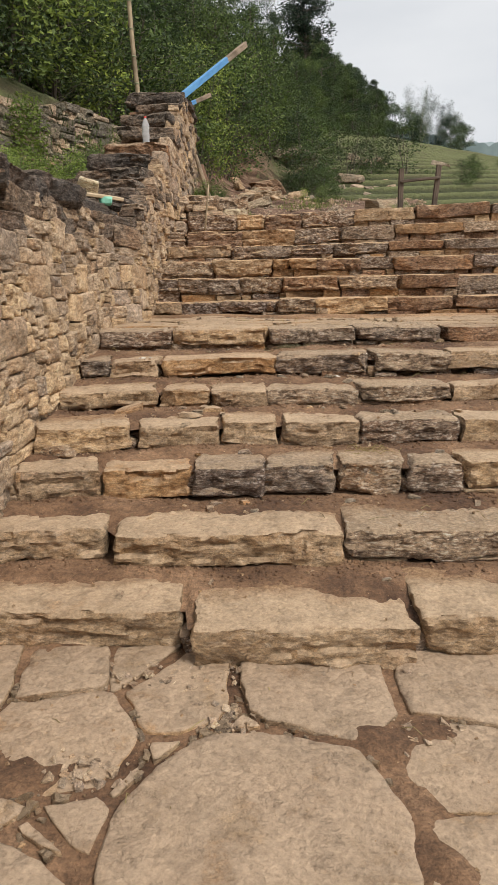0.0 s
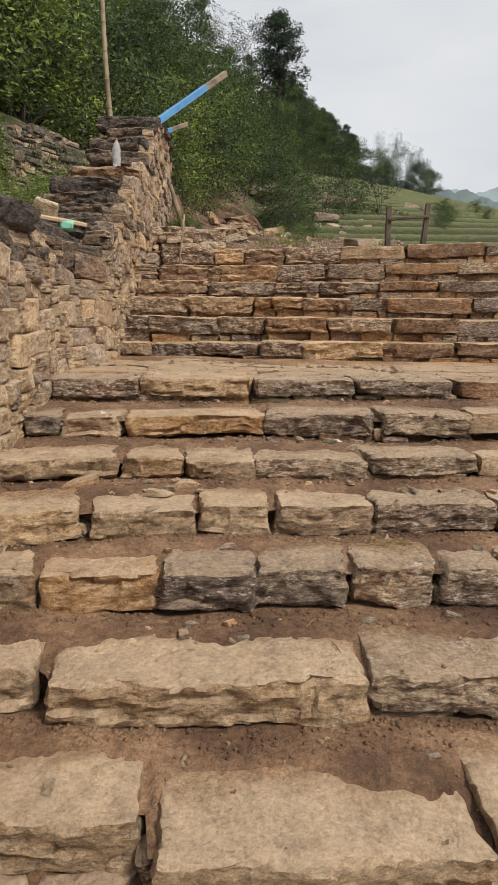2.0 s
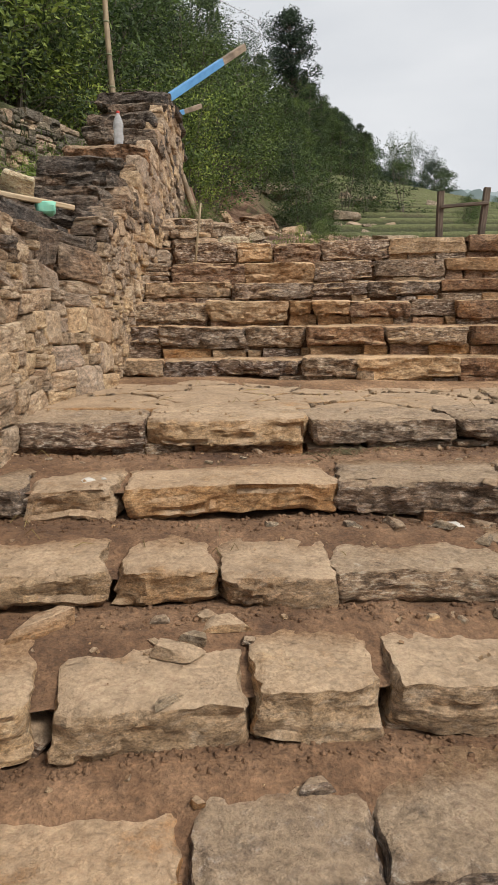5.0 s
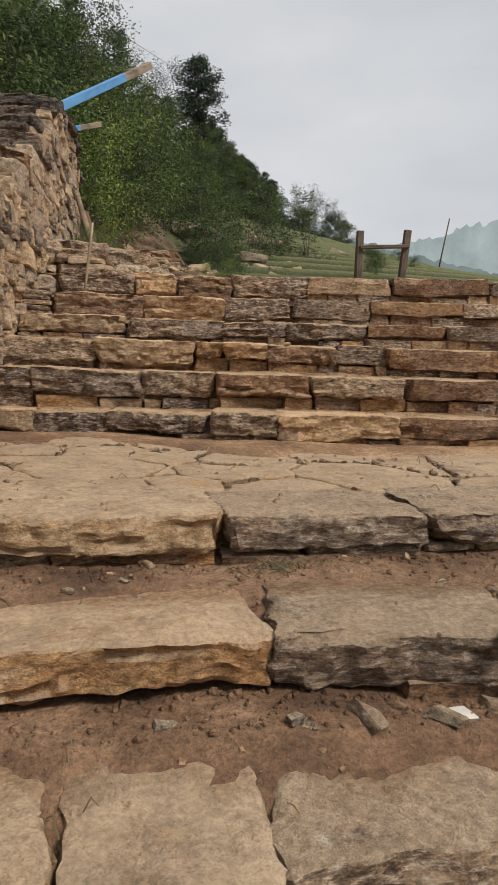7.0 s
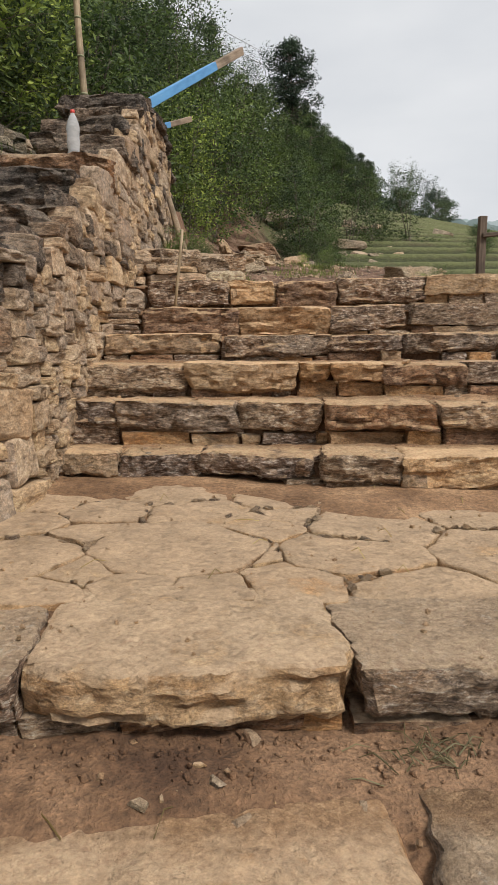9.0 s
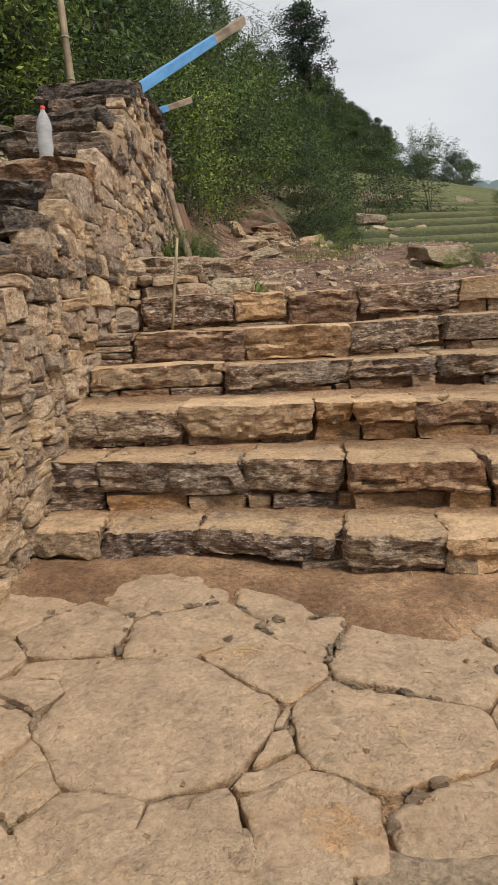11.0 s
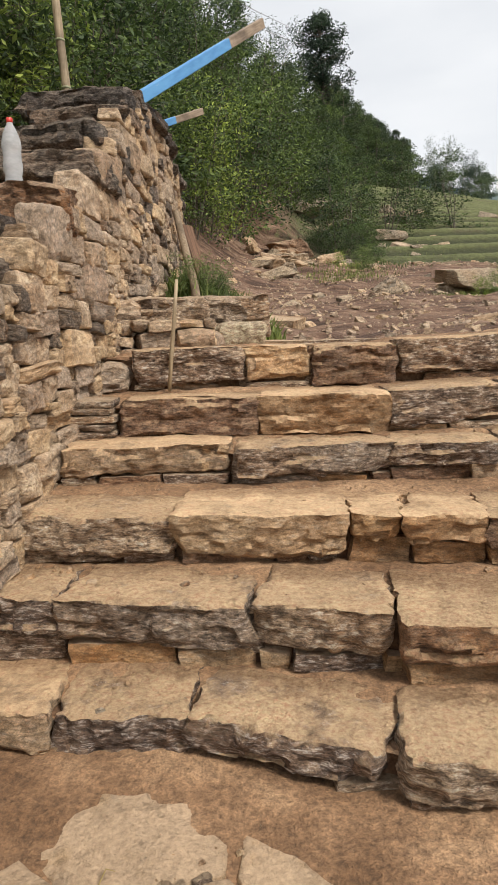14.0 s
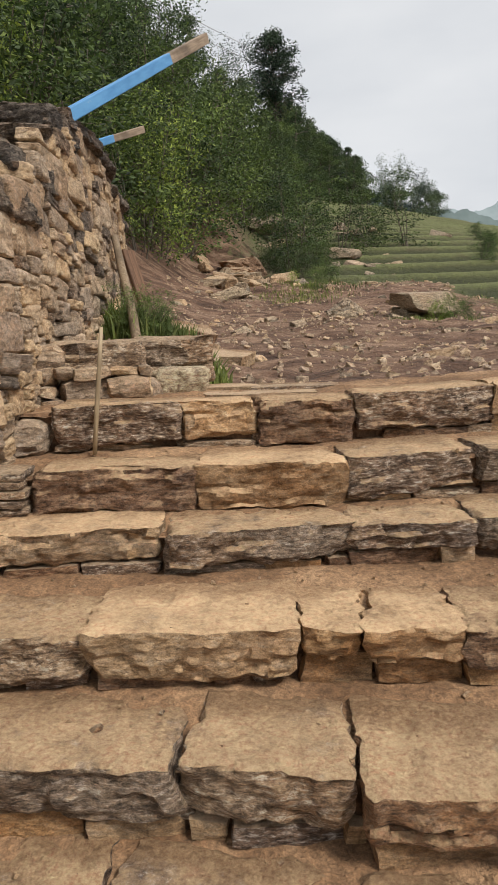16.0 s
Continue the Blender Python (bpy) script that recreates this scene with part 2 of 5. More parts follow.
def soil_material(name, wet, dry, pale, mid=0.5, grit=0.55):
    n = Nodes(name, 0.95)
    big = n.noise(2.3, (1, 1, 1), 5, 0.6, False, "World")
    fine = n.noise(38.0, (1, 1, 1), 5, 0.7, False, "World")
    crumb = n.noise(120.0, (1, 1, 1), 3, 0.6, False, "World")
    base = n.ramp(big, (mid - 0.16, wet), (mid, dry), (mid + 0.16, pale))
    base = n.mix(grit, base, n.ramp(fine, (0.34, (0.14, 0.13, 0.13)), (0.5, (0.48, 0.48, 0.48)), (0.66, (0.80, 0.79, 0.78))), "OVERLAY")
    base = n.mix(grit * 0.6, base, n.ramp(crumb, (0.35, (0.2, 0.2, 0.2)), (0.65, (0.8, 0.8, 0.8))), "OVERLAY")
    return n.finish(base, ((big, 0.5, 0.05), (fine, 0.9, 0.016), (crumb, 0.9, 0.006)))


soil_dark = soil_material("damp_brown_soil", (0.084, 0.043, 0.023), (0.178, 0.100, 0.054), (0.30, 0.182, 0.106), 0.51)
soil_sand = soil_material("sandy_orange_soil", (0.165, 0.090, 0.044), (0.27, 0.157, 0.083), (0.43, 0.275, 0.155), 0.49, 0.6)

# ground: bare earth and grassy terraces, shared out by the "grassy" layer, and a darker forest floor
n = Nodes("ground", 0.95)
big = n.noise(0.55, (1, 1, 1), 6, 0.6, False, "World")
mid = n.noise(5.0, (1, 1, 1), 6, 0.65, False, "World")
fine = n.noise(30.0, (1, 1, 1), 4, 0.7, False, "World")
rut = n.noise(2.4, (0.6, 1.7, 1.0), 8, 0.68, False, "World", warp=0.6)
earth = n.ramp(rut, (0.36, (0.062, 0.033, 0.021)), (0.50, (0.165, 0.094, 0.060)), (0.64, (0.31, 0.205, 0.14)))
grassy = n.ramp(mid, (0.30, (0.055, 0.058, 0.023)), (0.52, (0.095, 0.106, 0.038)), (0.72, (0.16, 0.17, 0.062)))
grassy = n.mix(n.mask(big, 0.5, 0.62), grassy, (0.09, 0.078, 0.04))
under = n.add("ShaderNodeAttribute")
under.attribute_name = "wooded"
layer = n.add("ShaderNodeAttribute")
layer.attribute_name = "grassy"
edge = n.math("ADD", layer.outputs["Fac"], n.math("MULTIPLY", n.math("SUBTRACT", mid, 0.5), 0.9))
base = n.mix(n.mask(edge, 0.42, 0.60), earth, grassy)
# terrace risers coloured darker and their lips paler, so the steps stand out
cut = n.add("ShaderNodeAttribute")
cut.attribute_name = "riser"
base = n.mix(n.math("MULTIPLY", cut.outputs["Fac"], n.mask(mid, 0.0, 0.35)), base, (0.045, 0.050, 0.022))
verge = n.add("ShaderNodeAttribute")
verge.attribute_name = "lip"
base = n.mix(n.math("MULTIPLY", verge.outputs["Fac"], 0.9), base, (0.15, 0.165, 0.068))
# darker ground colour under the wood, so gaps between trees aren't pale
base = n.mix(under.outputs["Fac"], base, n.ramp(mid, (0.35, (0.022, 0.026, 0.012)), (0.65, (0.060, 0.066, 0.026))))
base = n.mix(0.6, base, n.ramp(fine, (0.3, (0.25, 0.25, 0.25)), (0.7, (0.74, 0.73, 0.72))), "OVERLAY")
ground_mat = n.finish(base, ((mid, 0.8, 0.12), (rut, 0.7, 0.10), (fine, 0.8, 0.03)))


def leaf_material(name, dark, mid, light):
    n = Nodes(name, 0.68)
    tone = n.ramp(n.geo.outputs["Random Per Island"], (0.0, dark), (0.55, mid), (1.0, light))
    patch = n.noise(0.7, (1, 1, 1), 4, 0.55, False, "World")
    tone = n.mix(0.85, tone, n.ramp(patch, (0.36, (0.16, 0.19, 0.20)), (0.64, (0.68, 0.66, 0.50))), "OVERLAY")
    tone = n.mix(0.8, tone, n.ramp(n.info.outputs["Random"], (0.0, (0.22, 0.28, 0.33)), (0.35, (0.42, 0.45, 0.42)), (0.7, (0.60, 0.60, 0.40)), (1.0, (0.36, 0.43, 0.36))), "OVERLAY")
    n.link(tone, n.bsdf.inputs["Base Color"])
    glow = n.add("ShaderNodeBsdfTranslucent")
    n.link(tone, glow.inputs["Color"])
    both = n.add("ShaderNodeMixShader")
    both.inputs[0].default_value = 0.32
    n.link(n.bsdf.outputs[0], both.inputs[1])
    n.link(glow.outputs[0], both.inputs[2])
    n.link(both.outputs[0], n.tree.nodes["Material Output"].inputs[0])
    return n.mat


leaf_mid = leaf_material("green_leaf", (0.030, 0.050, 0.022), (0.080, 0.120, 0.046), (0.155, 0.21, 0.082))
leaf_bright = leaf_material("bright_green_leaf", (0.115, 0.16, 0.044), (0.22, 0.29, 0.08), (0.37, 0.44, 0.145))
leaf_dark = leaf_material("dark_green_leaf", (0.022, 0.038, 0.025), (0.052, 0.080, 0.046), (0.12, 0.165, 0.095))
leaf_bamboo = leaf_material("bamboo_leaf", (0.040, 0.062, 0.028), (0.105, 0.142, 0.058), (0.18, 0.225, 0.095))
# leaves of the far trees, distance haze mixed into the base colour
leaf_hazy = leaf_material("haze_tinted_leaf", (0.050, 0.075, 0.060), (0.085, 0.12, 0.095), (0.14, 0.18, 0.145))
grass_mat = leaf_material("grass_blade", (0.10, 0.13, 0.035), (0.19, 0.23, 0.06), (0.34, 0.36, 0.13))
straw_mat = leaf_material("dry_straw", (0.22, 0.15, 0.07), (0.36, 0.26, 0.13), (0.50, 0.40, 0.23))


def wood_material(name, dark, light, rough=0.8):
    n = Nodes(name, rough)
    grain = n.noise(9.0, (6, 6, 0.5), 5, 0.6)
    spot = n.noise(3.0, (1, 1, 1), 4, 0.6)
    base = n.ramp(grain, (0.3, dark), (0.7, light))
    base = n.mix(n.mask(spot, 0.5, 0.72), base, tuple(c * 0.6 for c in dark))
    return n.finish(base, ((grain, 0.6, 0.008),))


bark_mat = wood_material("grey_brown_bark", (0.07, 0.055, 0.04), (0.16, 0.135, 0.105))
bamboo_mat = wood_material("dry_bamboo", (0.22, 0.16, 0.09), (0.42, 0.33, 0.21), 0.6)
culm_mat = wood_material("green_bamboo_culm", (0.18, 0.19, 0.10), (0.36, 0.36, 0.22), 0.6)
post_mat = wood_material("weathered_brown_post", (0.06, 0.042, 0.03), (0.15, 0.11, 0.08))
log_mat = wood_material("weathered_log", (0.14, 0.095, 0.055), (0.33, 0.25, 0.165))
plank_mat = wood_material("dark_brown_plank", (0.08, 0.04, 0.022), (0.19, 0.105, 0.06))
pale_board = wood_material("pale_sawn_board", (0.34, 0.25, 0.15), (0.55, 0.44, 0.30))
raw_timber = wood_material("raw_timber", (0.16, 0.115, 0.08), (0.36, 0.28, 0.20))
n = Nodes("blue_paint", 0.5)
scuff = n.noise(6.0, (2, 2, 0.6), 5, 0.65)
blue_paint = n.finish(n.mix(n.mask(scuff, 0.70, 0.80), n.ramp(scuff, (0.3, (0.05, 0.19, 0.42)), (0.6, (0.095, 0.28, 0.53))), (0.38, 0.46, 0.52)), ((scuff, 0.25, 0.004),))
n = Nodes("cloudy_plastic", 0.25)
film = n.noise(14.0, (1, 1, 2), 4, 0.6)
n.bsdf.inputs["Transmission Weight"].default_value = 0.60
n.bsdf.inputs["IOR"].default_value = 1.15
bottle_mat = n.finish(n.ramp(film, (0.3, (0.58, 0.60, 0.62)), (0.7, (0.86, 0.87, 0.88))), ((film, 0.3, 0.004),))
n = Nodes("red_plastic", 0.4)
cap_mat = n.finish(n.ramp(n.noise(20.0), (0.3, (0.50, 0.03, 0.02)), (0.7, (0.62, 0.06, 0.04))))
n = Nodes("turquoise_cloth", 0.8)
cloth_mat = n.finish(n.ramp(n.noise(12.0), (0.3, (0.10, 0.40, 0.30)), (0.7, (0.28, 0.62, 0.48))))
n = Nodes("white_chip", 0.6)
white_mat = n.finish(n.ramp(n.noise(8.0), (0.3, (0.46, 0.43, 0.38)), (0.7, (0.66, 0.63, 0.57))))


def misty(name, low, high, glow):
    """Distant slopes, with a bright mist veil painted as pale bluish colour and an added glow."""
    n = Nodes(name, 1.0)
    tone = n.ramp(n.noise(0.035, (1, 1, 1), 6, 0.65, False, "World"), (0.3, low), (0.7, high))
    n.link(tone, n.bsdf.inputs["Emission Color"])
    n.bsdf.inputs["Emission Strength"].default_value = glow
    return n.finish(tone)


mist_mat = misty("mist_painted_hill", (0.19, 0.235, 0.25), (0.31, 0.36, 0.375), 0.45)
woods_mat = misty("mist_painted_woods", (0.085, 0.115, 0.115), (0.16, 0.20, 0.20), 0.4)


# ---- mesh helpers ----
def mesh_of(name, verts, faces, mat=None, smooth=False):
    me = bpy.data.meshes.new(name)
    me.from_pydata([tuple(v) for v in verts], [], faces)
    if mat:
        me.materials.append(mat)
    if smooth:
        me.shade_smooth()
    return me


def part(name, me, parent, label="", m=None):
    ob = new(name, me)
    ob.parent = parent
    if m is not None:
        ob.matrix_basis = m
    return tagged(ob, label)


def box_grid(nx, ny, nz):
    """Points on the surface of the unit cube (-1 to 1), with faces."""
    index, pts, faces = {}, [], []
    dims = (nx, ny, nz)

    def vert(i, j, k):
        key = (i, j, k)
        if key not in index:
            index[key] = len(pts)
            pts.append((2 * i / nx - 1, 2 * j / ny - 1, 2 * k / nz - 1))
        return index[key]

    for axis in range(3):
        a, b = [d for d in range(3) if d != axis]
        for side in (0, dims[axis]):
            for u in range(dims[a]):
                for v in range(dims[b]):
                    quad = []
                    for du, dv in ((0, 0), (1, 0), (1, 1), (0, 1)):
                        c = [0, 0, 0]
                        c[axis], c[a], c[b] = side, u + du, v + dv
                        quad.append(vert(*c))
                    flip = (side == 0) != (axis == 1)
                    faces.append(tuple(reversed(quad)) if flip else tuple(quad))
    return pts, faces


def stone_mesh(name, w, d, h, mat, cell=0.04, rough=0.02, edge=0.03, seed=0.0, lumps=1.0):
    """A hewn block of layered stone: broken edges, uneven outline, ledges along its bed."""
    pts, faces = box_grid(*[max(2, min(60, round(s / cell))) for s in (w, d, h)])
    half = Vector((w / 2, d / 2, h / 2))
    small = min(half)
    die = random.Random(int(abs(seed) * 1009) + 7)
    shear = [die.uniform(-0.17, 0.17) * lumps for _ in range(4)]
    shift = Vector((seed * 7.31, seed * 3.77, seed * 5.13))
    crack = max(7.0, 1.6 / max(0.1, h))
    chips = max(2.2, 0.9 / max(0.1, w))
    out = []
    for p in pts:
        p = Vector((p[0] * half.x, p[1] * half.y, p[2] * half.z))
        q = p + shift
        worn = min(edge * (0.25 + 1.5 * max(0.0, 0.5 + 0.9 * noise.noise(q * 5.0))), small * 0.8)
        core = Vector([max(-half[i] + worn, min(half[i] - worn, p[i])) for i in range(3)])
        away = p - core
        if away.length > 1e-6:
            p = core + away.normalized() * min(away.length, worn)
        ends = p.x / half.x
        p.x += (shear[0] if ends < 0 else shear[1]) * p.z * abs(ends) + (shear[2] if ends < 0 else shear[3]) * p.y * abs(ends) * 0.5
        low = noise.noise_vector(q * chips) * rough * 1.25 * lumps
        mid = noise.noise_vector(q * 8.0) * rough * 0.6 + noise.noise_vector(q * 21.0) * rough * 0.42
        layer = math.floor(q.z * 34 + 1.6 * noise.noise(q * 3.0))
        ledge = noise.noise(Vector((q.x * 2.6, q.y * 2.6, layer * 1.73))) * rough * 1.2
        near_, cells = noise.voronoi(q * crack)
        away_ = noise.noise_vector(cells[0] * 5.3)
        plane = max(-0.5, min(0.5, (q * crack - cells[0]).dot(away_) * 1.6)) * rough * 0.9 * lumps
        axis = max(range(3), key=lambda i: abs(p[i]) / half[i])
        p[axis] += math.copysign(plane, p[axis]) * (0.3 if axis == 2 and p.z > 0 else 1.0)
        on_side = 1.0 if abs(p.y) > half.y - worn * 1.2 else 0.0
        calm = 0.45 if p.z > half.z - worn * 0.6 else 1.0
        p = p + Vector((low.x + mid.x, low.y + mid.y - math.copysign(ledge, p.y) * on_side, (low.z * 0.8 + mid.z * 0.6) * calm))
        out.append(p)
    me = mesh_of(name, out, faces, mat, True)
    me.set_sharp_from_angle(angle=radians(30))
    return me


def tube(path, radii, sides=7, cap=True):
    """Verts and faces of a tapered tube along a path."""
    verts, faces = [], []
    for i, (p, r) in enumerate(zip(path, radii)):
        p = Vector(p)
        way = (Vector(path[min(i + 1, len(path) - 1)]) - Vector(path[max(i - 1, 0)])).normalized()
        side = way.cross(Vector((0.31, 0.95, 0.05))).normalized()
        up = side.cross(way)
        for k in range(sides):
            a = 2 * math.pi * k / sides
            verts.append(p + side * (math.cos(a) * r) + up * (math.sin(a) * r))
    for i in range(len(path) - 1):
        for k in range(sides):
            a, b = i * sides + k, i * sides + (k + 1) % sides
            faces.append((a, b, b + sides, a + sides))
    if cap:
        faces.append(tuple(range(sides - 1, -1, -1)))
        faces.append(tuple(range((len(path) - 1) * sides, len(path) * sides)))
    return verts, faces


def joined(pieces):
    verts, faces = [], []
    for v, f in pieces:
        k = len(verts)
        verts.extend(v)
        faces.extend(tuple(i + k for i in face) for face in f)
    return verts, faces


def knots(table, v):
    return float(np.interp(v, [a for a, b in table], [b for a, b in table]))


# ---- plan ----
# step: name, front edge y, top z, stone joints along x, stone kinds
STEPS = [
    ("s", 2.52, 0.190, (-1.42, -0.275, 0.69, 1.62, 2.55, 3.4, 4.6), "ttttgt"),
    ("s", 3.03, 0.365, (-1.38, -0.69, 0.46, 1.35, 2.2, 3.1, 3.9, 4.6), "ttgtgtt"),
    ("s", 3.51, 0.547, (-1.32, -0.84, -0.32, 0.09, 0.5, 0.88, 1.19, 1.7, 2.3, 2.9, 3.6, 4.6), "tydggdtgtgt"),
    ("s", 3.98, 0.705, (-1.31, -0.73, -0.17, 0.18, 0.68, 1.31, 1.9, 2.6, 3.3, 4.6), "ttttdtgtg"),
    ("s", 4.45, 0.830, (-1.31, -0.6, -0.26, 0.14, 0.75, 1.38, 2.0, 2.7, 3.5, 4.6), "tytggtgtg"),
    ("s", 4.98, 0.972, (-1.28, -1.05, -0.66, 0.22, 0.93, 1.5, 2.2, 2.9, 3.7, 4.6), "gtyggtgtt"),
    ("s", 5.62, 1.150, (-1.26, -0.63, 0.17, 0.92, 1.66, 2.4, 3.2, 4.6), "dtggrtg"),
    ("u", 7.60, 1.350, (-1.09, -0.74, -0.24, 0.40, 0.81, 1.55, 2.31, 3.1, 3.9, 4.6), "tddgtrrgd"),
    ("u", 8.00, 1.565, (-1.10, -0.76, -0.05, 0.46, 1.10, 1.76, 2.42, 3.2, 4.6), "dggrgrgd"),
    ("u", 8.45, 1.785, (-1.08, -0.37, 0.34, 0.60, 0.90, 1.43, 1.82, 2.73, 3.4, 4.6), "gtyyrdrdg"),
    ("u", 8.88, 1.975, (-1.03, -0.17, 0.63, 1.15, 1.86, 2.58, 3.3, 4.6), "tgdgrgr"),
    ("u", 9.26, 2.190, (-0.78, -0.01, 0.67, 1.31, 2.04, 2.97, 3.7, 4.6), "rydgygd"),
    ("u", 9.72, 2.430, (-0.78, -0.10, 0.285, 0.82, 1.56, 2.41, 3.48, 4.6), "dtrdtrd"),
]
FACE = [(-3, -1.42), (3.4, -1.31), (5.5, -1.25), (6.5, -1.20), (7.2, -1.08), (9.0, -1.04), (9.6, -0.97), (10.5, -0.94), (12.5, -0.88), (14.5, -0.97)]
BED = [(-3, -0.02), (2.5, 0.0), (3.0, 0.17), (3.5, 0.35), (3.9, 0.53), (4.4, 0.69), (5.0, 0.82), (5.6, 0.96), (5.7, 1.12), (7.6, 1.14), (8.0, 1.33), (8.4, 1.55), (8.9, 1.77), (9.2, 1.96), (9.7, 2.18), (10.3, 2.40), (14.5, 2.75)]
CREST = [(-3, 1.55), (1.0, 1.70), (3.0, 2.02), (5.0, 2.14), (7.05, 2.16), (7.06, 2.30), (7.5, 2.32), (7.51, 2.44), (7.9, 2.45), (7.91, 2.57), (8.35, 2.58), (8.36, 2.74), (8.8, 2.75), (8.81, 2.97), (9.35, 3.18),
         (9.75, 3.26), (9.76, 3.48), (10.15, 3.5), (10.16, 3.75), (10.55, 3.77), (10.56, 4.02), (11.0, 4.1), (11.4, 4.34), (12.7, 4.36), (14.1, 4.2), (14.5, 3.9)]


FAN = {9: 0.012, 10: 0.022, 11: 0.034, 12: 0.052}
# how far each front edge stands off its step's line, and each top off its height, along x
BOW = {
    0: ((-0.29, 0.17), (-0.27, 0.0), (0.68, 0.0), (0.70, 0.06), (1.5, 0.02)),
    1: ((-0.70, 0.14), (-0.68, 0.08), (0.40, 0.0), (0.48, 0.06), (1.5, 0.0)),
    2: ((-1.3, 0.03), (-0.9, 0.08), (-0.33, 0.09), (-0.31, 0.03), (0.08, 0.06), (0.10, 0.10), (3.0, 0.10)),
    3: ((-1.3, -0.13), (-0.5, -0.02), (0.0, 0.04), (0.7, 0.08), (2.0, 0.06)),
    4: ((-1.3, -0.05), (-0.6, 0.03), (0.8, 0.02), (1.5, 0.08)),
    5: ((-1.3, 0.03), (0.2, 0.07), (0.24, 0.05), (0.9, -0.07), (2.0, -0.03)),
    7: ((-1.1, 0.22), (-0.2, 0.14), (0.1, 0.05), (0.4, -0.09), (1.2, -0.20), (3.0, -0.36)),
    8: ((-1.1, 0.13), (-0.05, 0.02), (0.45, -0.07), (0.47, -0.10), (0.8, -0.19), (3.0, -0.36)),
    9: ((-1.0, 0.02), (0.3, -0.04), (0.8, -0.11), (1.5, -0.18), (3.0, -0.30)),
    10: ((-1.0, 0.06), (0.6, 0.08), (1.2, 0.02), (3.0, -0.10)),
}
LIFT = {5: ((0.2, 0.0), (0.5, 0.03), (2.0, 0.045)), 7: ((-1.1, -0.047), (-0.2, -0.05), (0.4, -0.02), (1.2, 0.0)), 8: ((0.4, 0.0), (1.1, 0.02))}
# the share of the riser that each stone's own face fills, in tenths
FACES = {0: "999", 1: "998", 2: "99999", 3: "98989", 4: "88877", 5: "89889", 7: "77678", 8: "68876", 9: "78556", 10: "7867", 11: "9987", 12: "8898"}


def fan(k, x):
    """How far a step's top stands off its height: the upper steps climb a little towards their far end."""
    return FAN.get(k, 0.0) * max(0.0, min(x, 3.2) - 0.4) + (knots(LIFT[k], x) if k in LIFT else 0.0)


def edge(k, x):
    """The y of the front edge of step k."""
    return STEPS[k][1] + (knots(BOW[k], x) if k in BOW else 0.0)


def smooth(a, b, v):
    t = np.clip((v - a) / (b - a), 0, 1)
    return t * t * (3 - 2 * t)


# ---- ground ----
def ground_z(x, y):
    """Ground height without terraces, for arrays."""
    far = np.interp(y, [10.3, 14, 18, 24, 32, 45, 62, 75, 95, 140, 400], [2.36, 2.68, 3.16, 4.35, 6.5, 10.2, 15.0, 17.2, 17.0, 6, -6])
    far = far - 0.17 * np.clip(x - 6, 0, 60) * smooth(20, 55, y)
    far = far + 0.30 * smooth(0.4, -0.9, x) * smooth(10.5, 11.8, y)
    hill = np.clip(2.5 - x, 0, 70) * (0.46 + 0.1 * smooth(30, 70, y)) * smooth(20, 34, y)
    bank = 1.2 * smooth(-0.3, -2.6, x) * smooth(18.0, 21.5, y) + 1.0 * smooth(1.6, 0.0, x) * smooth(24.5, 26.5, y)
    behind = np.interp(y, [10, 14.2, 16], [-4.55, -2.45, -2.6]) - x
    left = 1.7 * smooth(0.1, 0.5, behind) * smooth(24, 15, y) + np.clip(behind - 0.6, 0, 40) * 0.5 * smooth(36, 22, y)
    far = far + hill + bank + left
    near = np.interp(y, [-60, 2.5, 3.0, 3.5, 3.9, 4.4, 5.0, 5.6, 7.5, 8.0, 8.4, 8.9, 9.2, 9.7, 10.3], [-6, -0.06, 0.02, 0.2, 0.37, 0.54, 0.68, 0.8, 0.98, 1.1, 1.35, 1.55, 1.75, 1.96, 2.2])
    shelf = np.interp(y, [-3, 3, 6, 8, 10.3], [1.0, 1.85, 2.05, 2.2, 2.45])
    near = near + (np.maximum(shelf - near, 0) + np.clip(-5.2 - x, 0, 30) * 0.7) * smooth(-1.7, -2.1, x)
    return np.where(y < 10.3, near, np.maximum(far, 2.2 - 8 * smooth(100, 400, y)))


xs = np.concatenate([-np.geomspace(900, 12, 22), np.arange(-11, -4, 0.5), np.arange(-4, 9, 0.16), np.arange(9, 26, 0.45), np.geomspace(27, 900, 24)])
ys = np.concatenate([-np.geomspace(300, 6, 10), np.arange(-5, 10, 0.5), np.arange(10.1, 22, 0.14), np.arange(22, 78, 0.11), np.geomspace(79, 1500, 34)])
gx, gy = np.meshgrid(xs, ys)
gz = ground_z(gx, gy)
terraced = smooth(22, 27, gy) * smooth(90, 75, gy) * smooth(1.0, 3.5, gx - 0.02 * (gy - 20)) + smooth(15.5, 18, gy) * smooth(5.0, 6.5, gx) * smooth(28, 22, gy)
terraced = np.clip(terraced, 0, 1)
wave = 0.35 * np.sin(gx * 0.16 + gy * 0.06) + 0.25 * np.sin(gx * 0.07 - gy * 0.15 + 1)
rise = 0.50
level = (gz + 0.5 * wave) / rise
stepz = (np.floor(level) + smooth(0.68, 1.0, level - np.floor(level))) * rise - 0.5 * wave
gz = gz * (1 - terraced) + stepz * terraced
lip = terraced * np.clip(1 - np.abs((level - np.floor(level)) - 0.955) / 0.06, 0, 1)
bare = smooth(10.2, 10.5, gy) * smooth(24, 19, gy)
bumps = np.zeros_like(gz)
